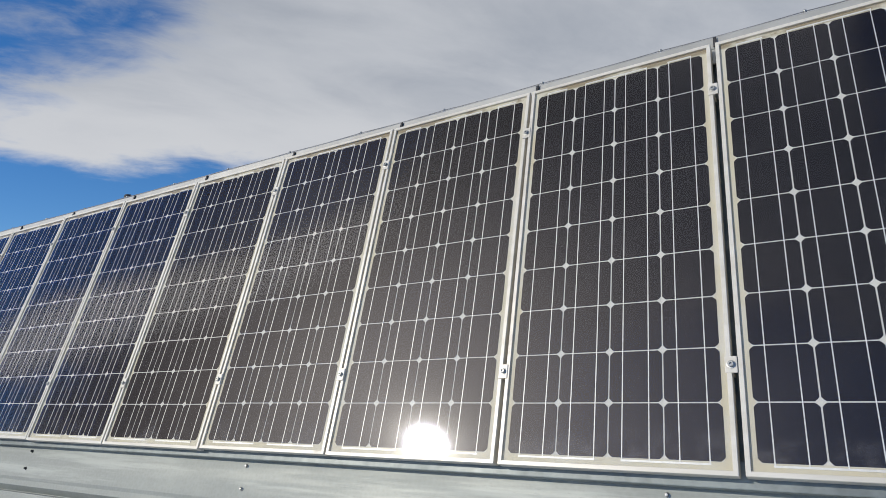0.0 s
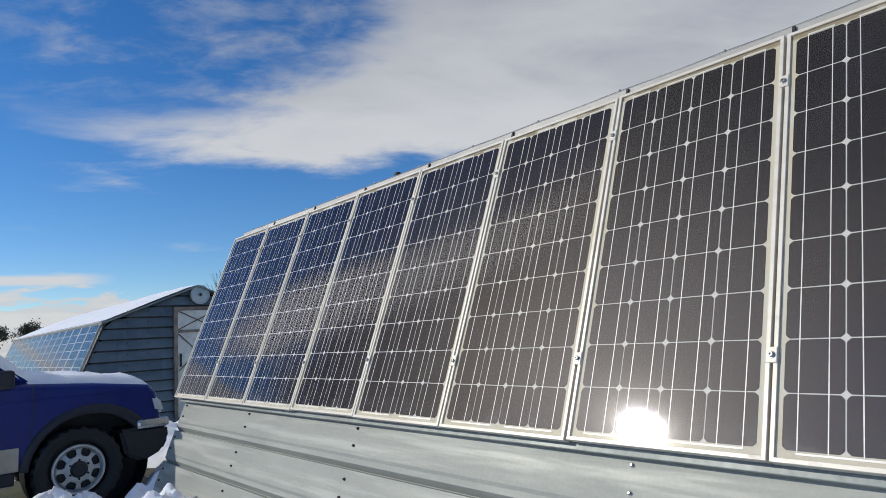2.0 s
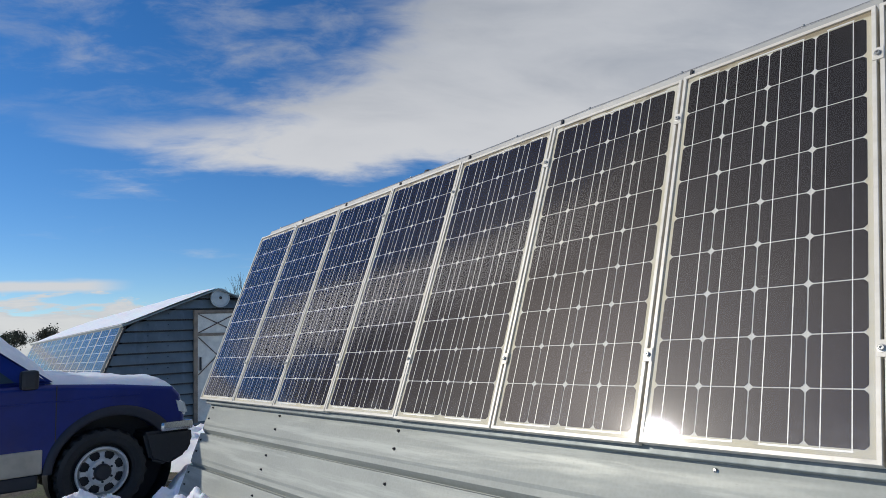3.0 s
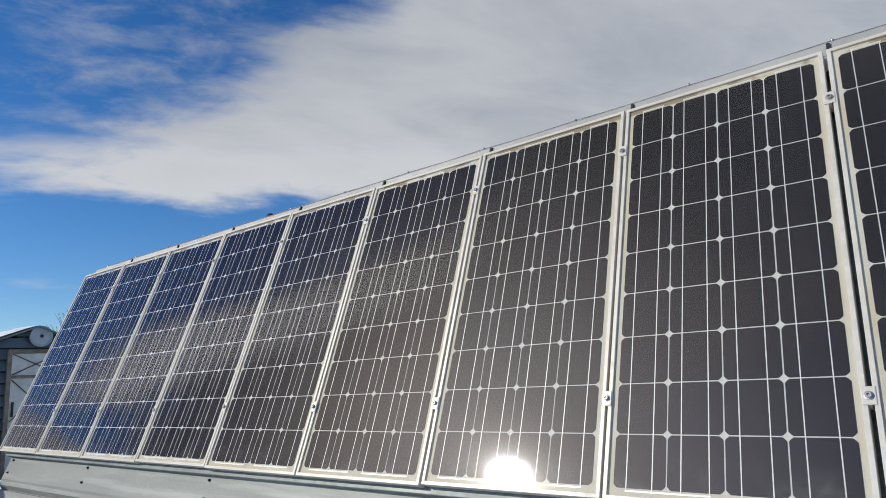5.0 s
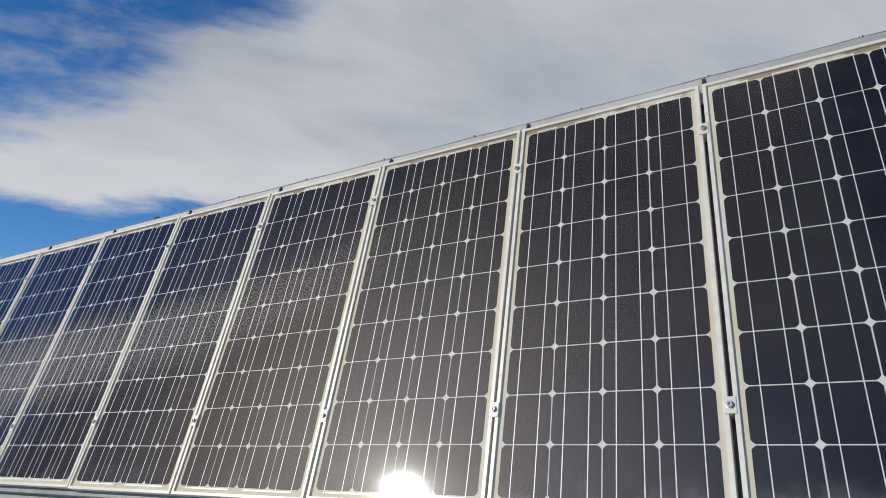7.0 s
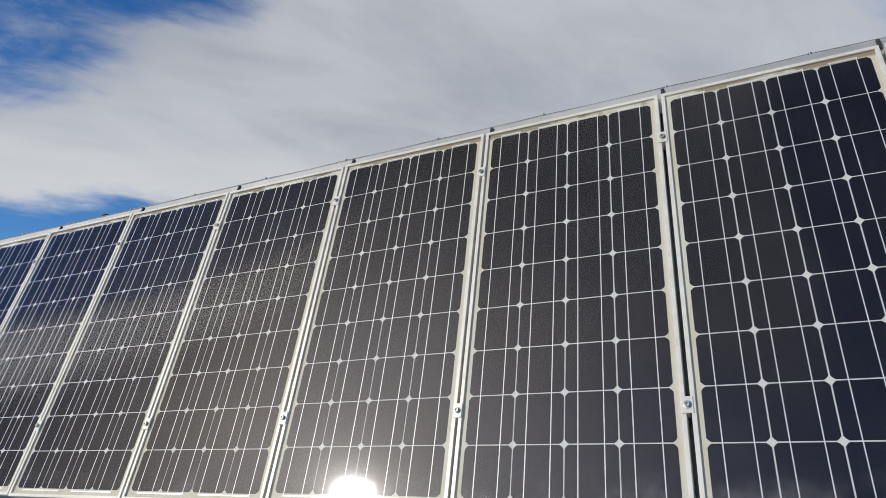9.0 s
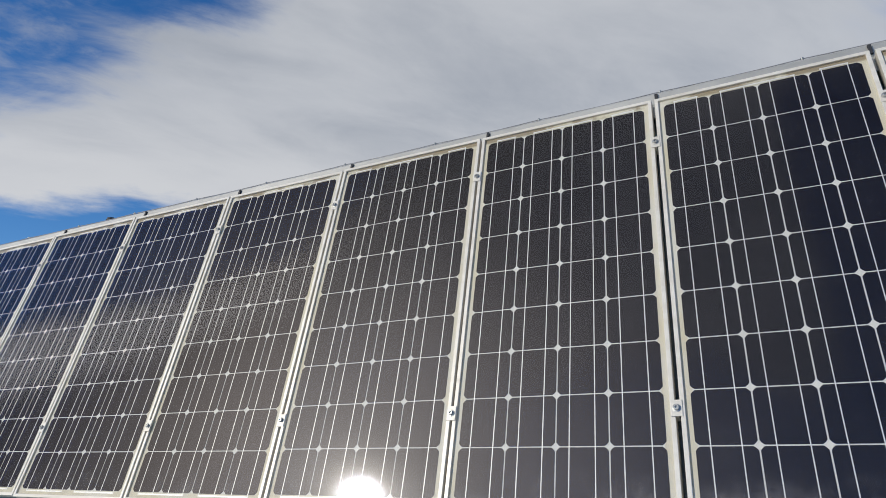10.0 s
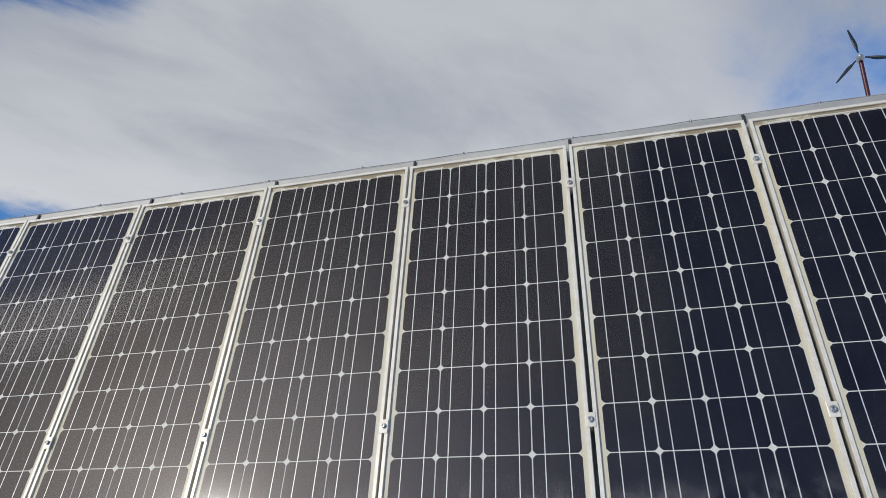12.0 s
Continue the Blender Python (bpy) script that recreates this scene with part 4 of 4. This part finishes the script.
# ---- wind turbine ----
def build_turbine():
    hub = Vector((5.685, -2.339, 1.285)) + 12.0 * Vector((0.350, 0.851, 0.390))
    face = Vector((-0.35, -0.85, -0.1)).normalized()
    t = thing("wind_turbine", "small three-bladed wind turbine on a red pole", "wind turbine", m=Matrix.Translation((hub.x, hub.y, 0)))
    part("pole", rod(bmesh.new(), (0, 0, -0.05), (0, 0, hub.z - 0.03), 0.034, 0.030, 16), RED, t, "dark red steel pole")
    axis = face.to_track_quat("Z", "Y").to_matrix().to_4x4()
    m = Matrix.Translation((0, 0, hub.z)) @ axis
    part("generator", lathe(bmesh.new(), [(0, 0.15), (0.022, 0.14), (0.040, 0.10), (0.050, 0.05), (0.054, -0.08), (0.04, -0.18), (0.015, -0.28), (0, -0.30)], m, 24), HUB, t, "grey generator housing", True)
    up = axis.to_3x3().inverted() @ Vector((0, 0, 1))
    base = math.atan2(up.y, up.x)
    for turn in (10, 130, 250):
        bm = bmesh.new()
        rows = []
        for s in range(9):
            r = 0.07 + 0.40 * s / 8
            c = (0.012, 0.014, 0.026, 0.030, 0.027, 0.023, 0.019, 0.015, 0.009)[s]
            tw = radians(24 - 20 * s / 8)
            rows.append([bm.verts.new((r, q * c * math.cos(tw) - 0.3 * c, 0.09 + q * c * math.sin(tw) + h)) for q, h in ((-1, 0), (0.2, 0.010), (1, 0), (0.2, -0.008))])
        for p, q in zip(rows, rows[1:]):
            for j in range(4):
                bm.faces.new((p[j], p[(j + 1) % 4], q[(j + 1) % 4], q[j]))
        bm.faces.new(rows[0][::-1]), bm.faces.new(rows[-1])
        bmesh.ops.recalc_face_normals(bm, faces=bm.faces)
        bm.transform(m @ Matrix.Rotation(base + radians(turn), 4, "Z"))
        part("blade", bm, BLADE, t)


build_turbine()


# ---- trees ----
def build_tree(x, y, height, spread, seed, leaves, label, girth=0.022):
    rnd = random.Random(seed)
    tree = thing("tree", label, "tree", m=Matrix.Translation((x, y, -0.05)))
    bm = bmesh.new()
    tips = []

    def grow(a, way, length, r, level):
        b = a + way * length
        rod(bm, a, b, r, r * 0.65, 6)
        if level == 0:
            tips.append(b)
            return
        for _ in range(3 if level > 1 else 4):
            turn = Vector((rnd.uniform(-1, 1), rnd.uniform(-1, 1), rnd.uniform(-0.1, 0.9)))
            grow(b - way * length * rnd.uniform(0, 0.3), (way * 0.7 + turn * spread).normalized(), length * rnd.uniform(0.55, 0.8), r * 0.6, level - 1)
        tips.append(b)
    grow(Vector((0, 0, 0)), Vector((rnd.uniform(-0.1, 0.1), rnd.uniform(-0.1, 0.1), 1)).normalized(), height * 0.34, height * girth, 4)
    part("trunk", bm, BARK, tree)
    if leaves:
        bm = bmesh.new()
        for p in tips:
            for _ in range(leaves):
                c = p + Vector((rnd.gauss(0, 1), rnd.gauss(0, 1), rnd.gauss(0, 0.8))) * height * 0.035
                q = Euler((rnd.uniform(0, 6), rnd.uniform(0, 6), rnd.uniform(0, 6))).to_matrix()
                s = height * rnd.uniform(0.008, 0.016)
                bm.faces.new([bm.verts.new(c + q @ Vector(o) * s) for o in ((-1, -0.5, 0), (1, -0.5, 0.2), (1.2, 0.5, 0), (-0.8, 0.6, 0.2))])
        part("crown", bm, LEAF, tree)


build_tree(-85.0, 6.2, 6.8, 0.9, 3, 14, "dull evergreen tree with an uneven crown in the distance")
build_tree(-87.0, 9.7, 6.9, 0.9, 8, 14, "dull evergreen tree with an uneven crown in the distance")
build_tree(-11.0, 4.35, 3.7, 0.35, 5, 0, "bare winter tree behind the far hut", 0.007)


# ---- snow on the ground ----
def snow_heap(cx, cy, rx, ry, h, seed, label):
    bm = bmesh.new()
    n, rings = 64, 22
    centre = bm.verts.new((cx, cy, h))
    last = None
    for k in range(1, rings + 1):
        s = k / rings
        ring = []
        for i in range(n):
            a = 2 * math.pi * i / n
            wob = 1 + 0.25 * noise.noise((math.cos(a) * 1.7 + seed, math.sin(a) * 1.7, seed))
            x, y = cx + rx * s * wob * math.cos(a), cy + ry * s * wob * math.sin(a)
            z = h * (1 - s * s) ** 0.8 * (1 + 0.5 * noise.noise((x * 5, y * 5, seed))) + 0.055 * noise.noise((x * 14, y * 14, seed)) * (1 - s) + 0.016 * noise.noise((x * 45, y * 45, seed)) - 0.06 * s
            ring.append(bm.verts.new((x, y, z)))
        for i in range(n):
            j = (i + 1) % n
            if last is None:
                bm.faces.new((centre, ring[i], ring[j]))
            else:
                bm.faces.new((last[i], ring[i], ring[j], last[j]))
        last = ring
    return tagged(part("snow_heap", bm, SNOW, smooth=True), label, "snow", kind="stuff")


snow_heap(1.05, -0.68, 0.55, 0.38, 0.37, 1.0, "lumpy heap of snow against the hut's foot")
snow_heap(2.0, -0.75, 0.8, 0.35, 0.24, 2.0, "lumpy heap of snow against the hut's foot")
snow_heap(0.0, -0.98, 0.95, 0.42, 0.19, 3.0, "old snow beside the car's front wheel")
snow_heap(-0.9, 0.35, 0.9, 0.6, 0.30, 4.0, "old snow in front of the car")
snow_heap(0.85, -1.32, 0.75, 0.45, 0.44, 7.0, "low bank of lumpy snow beside the track")
snow_heap(-0.05, -0.42, 0.42, 0.34, 0.26, 6.0, "broken heap of snow between the car and the hut")
snow_heap(-3.2, 1.3, 1.6, 1.2, 0.35, 5.0, "bank of snow before the far hut")
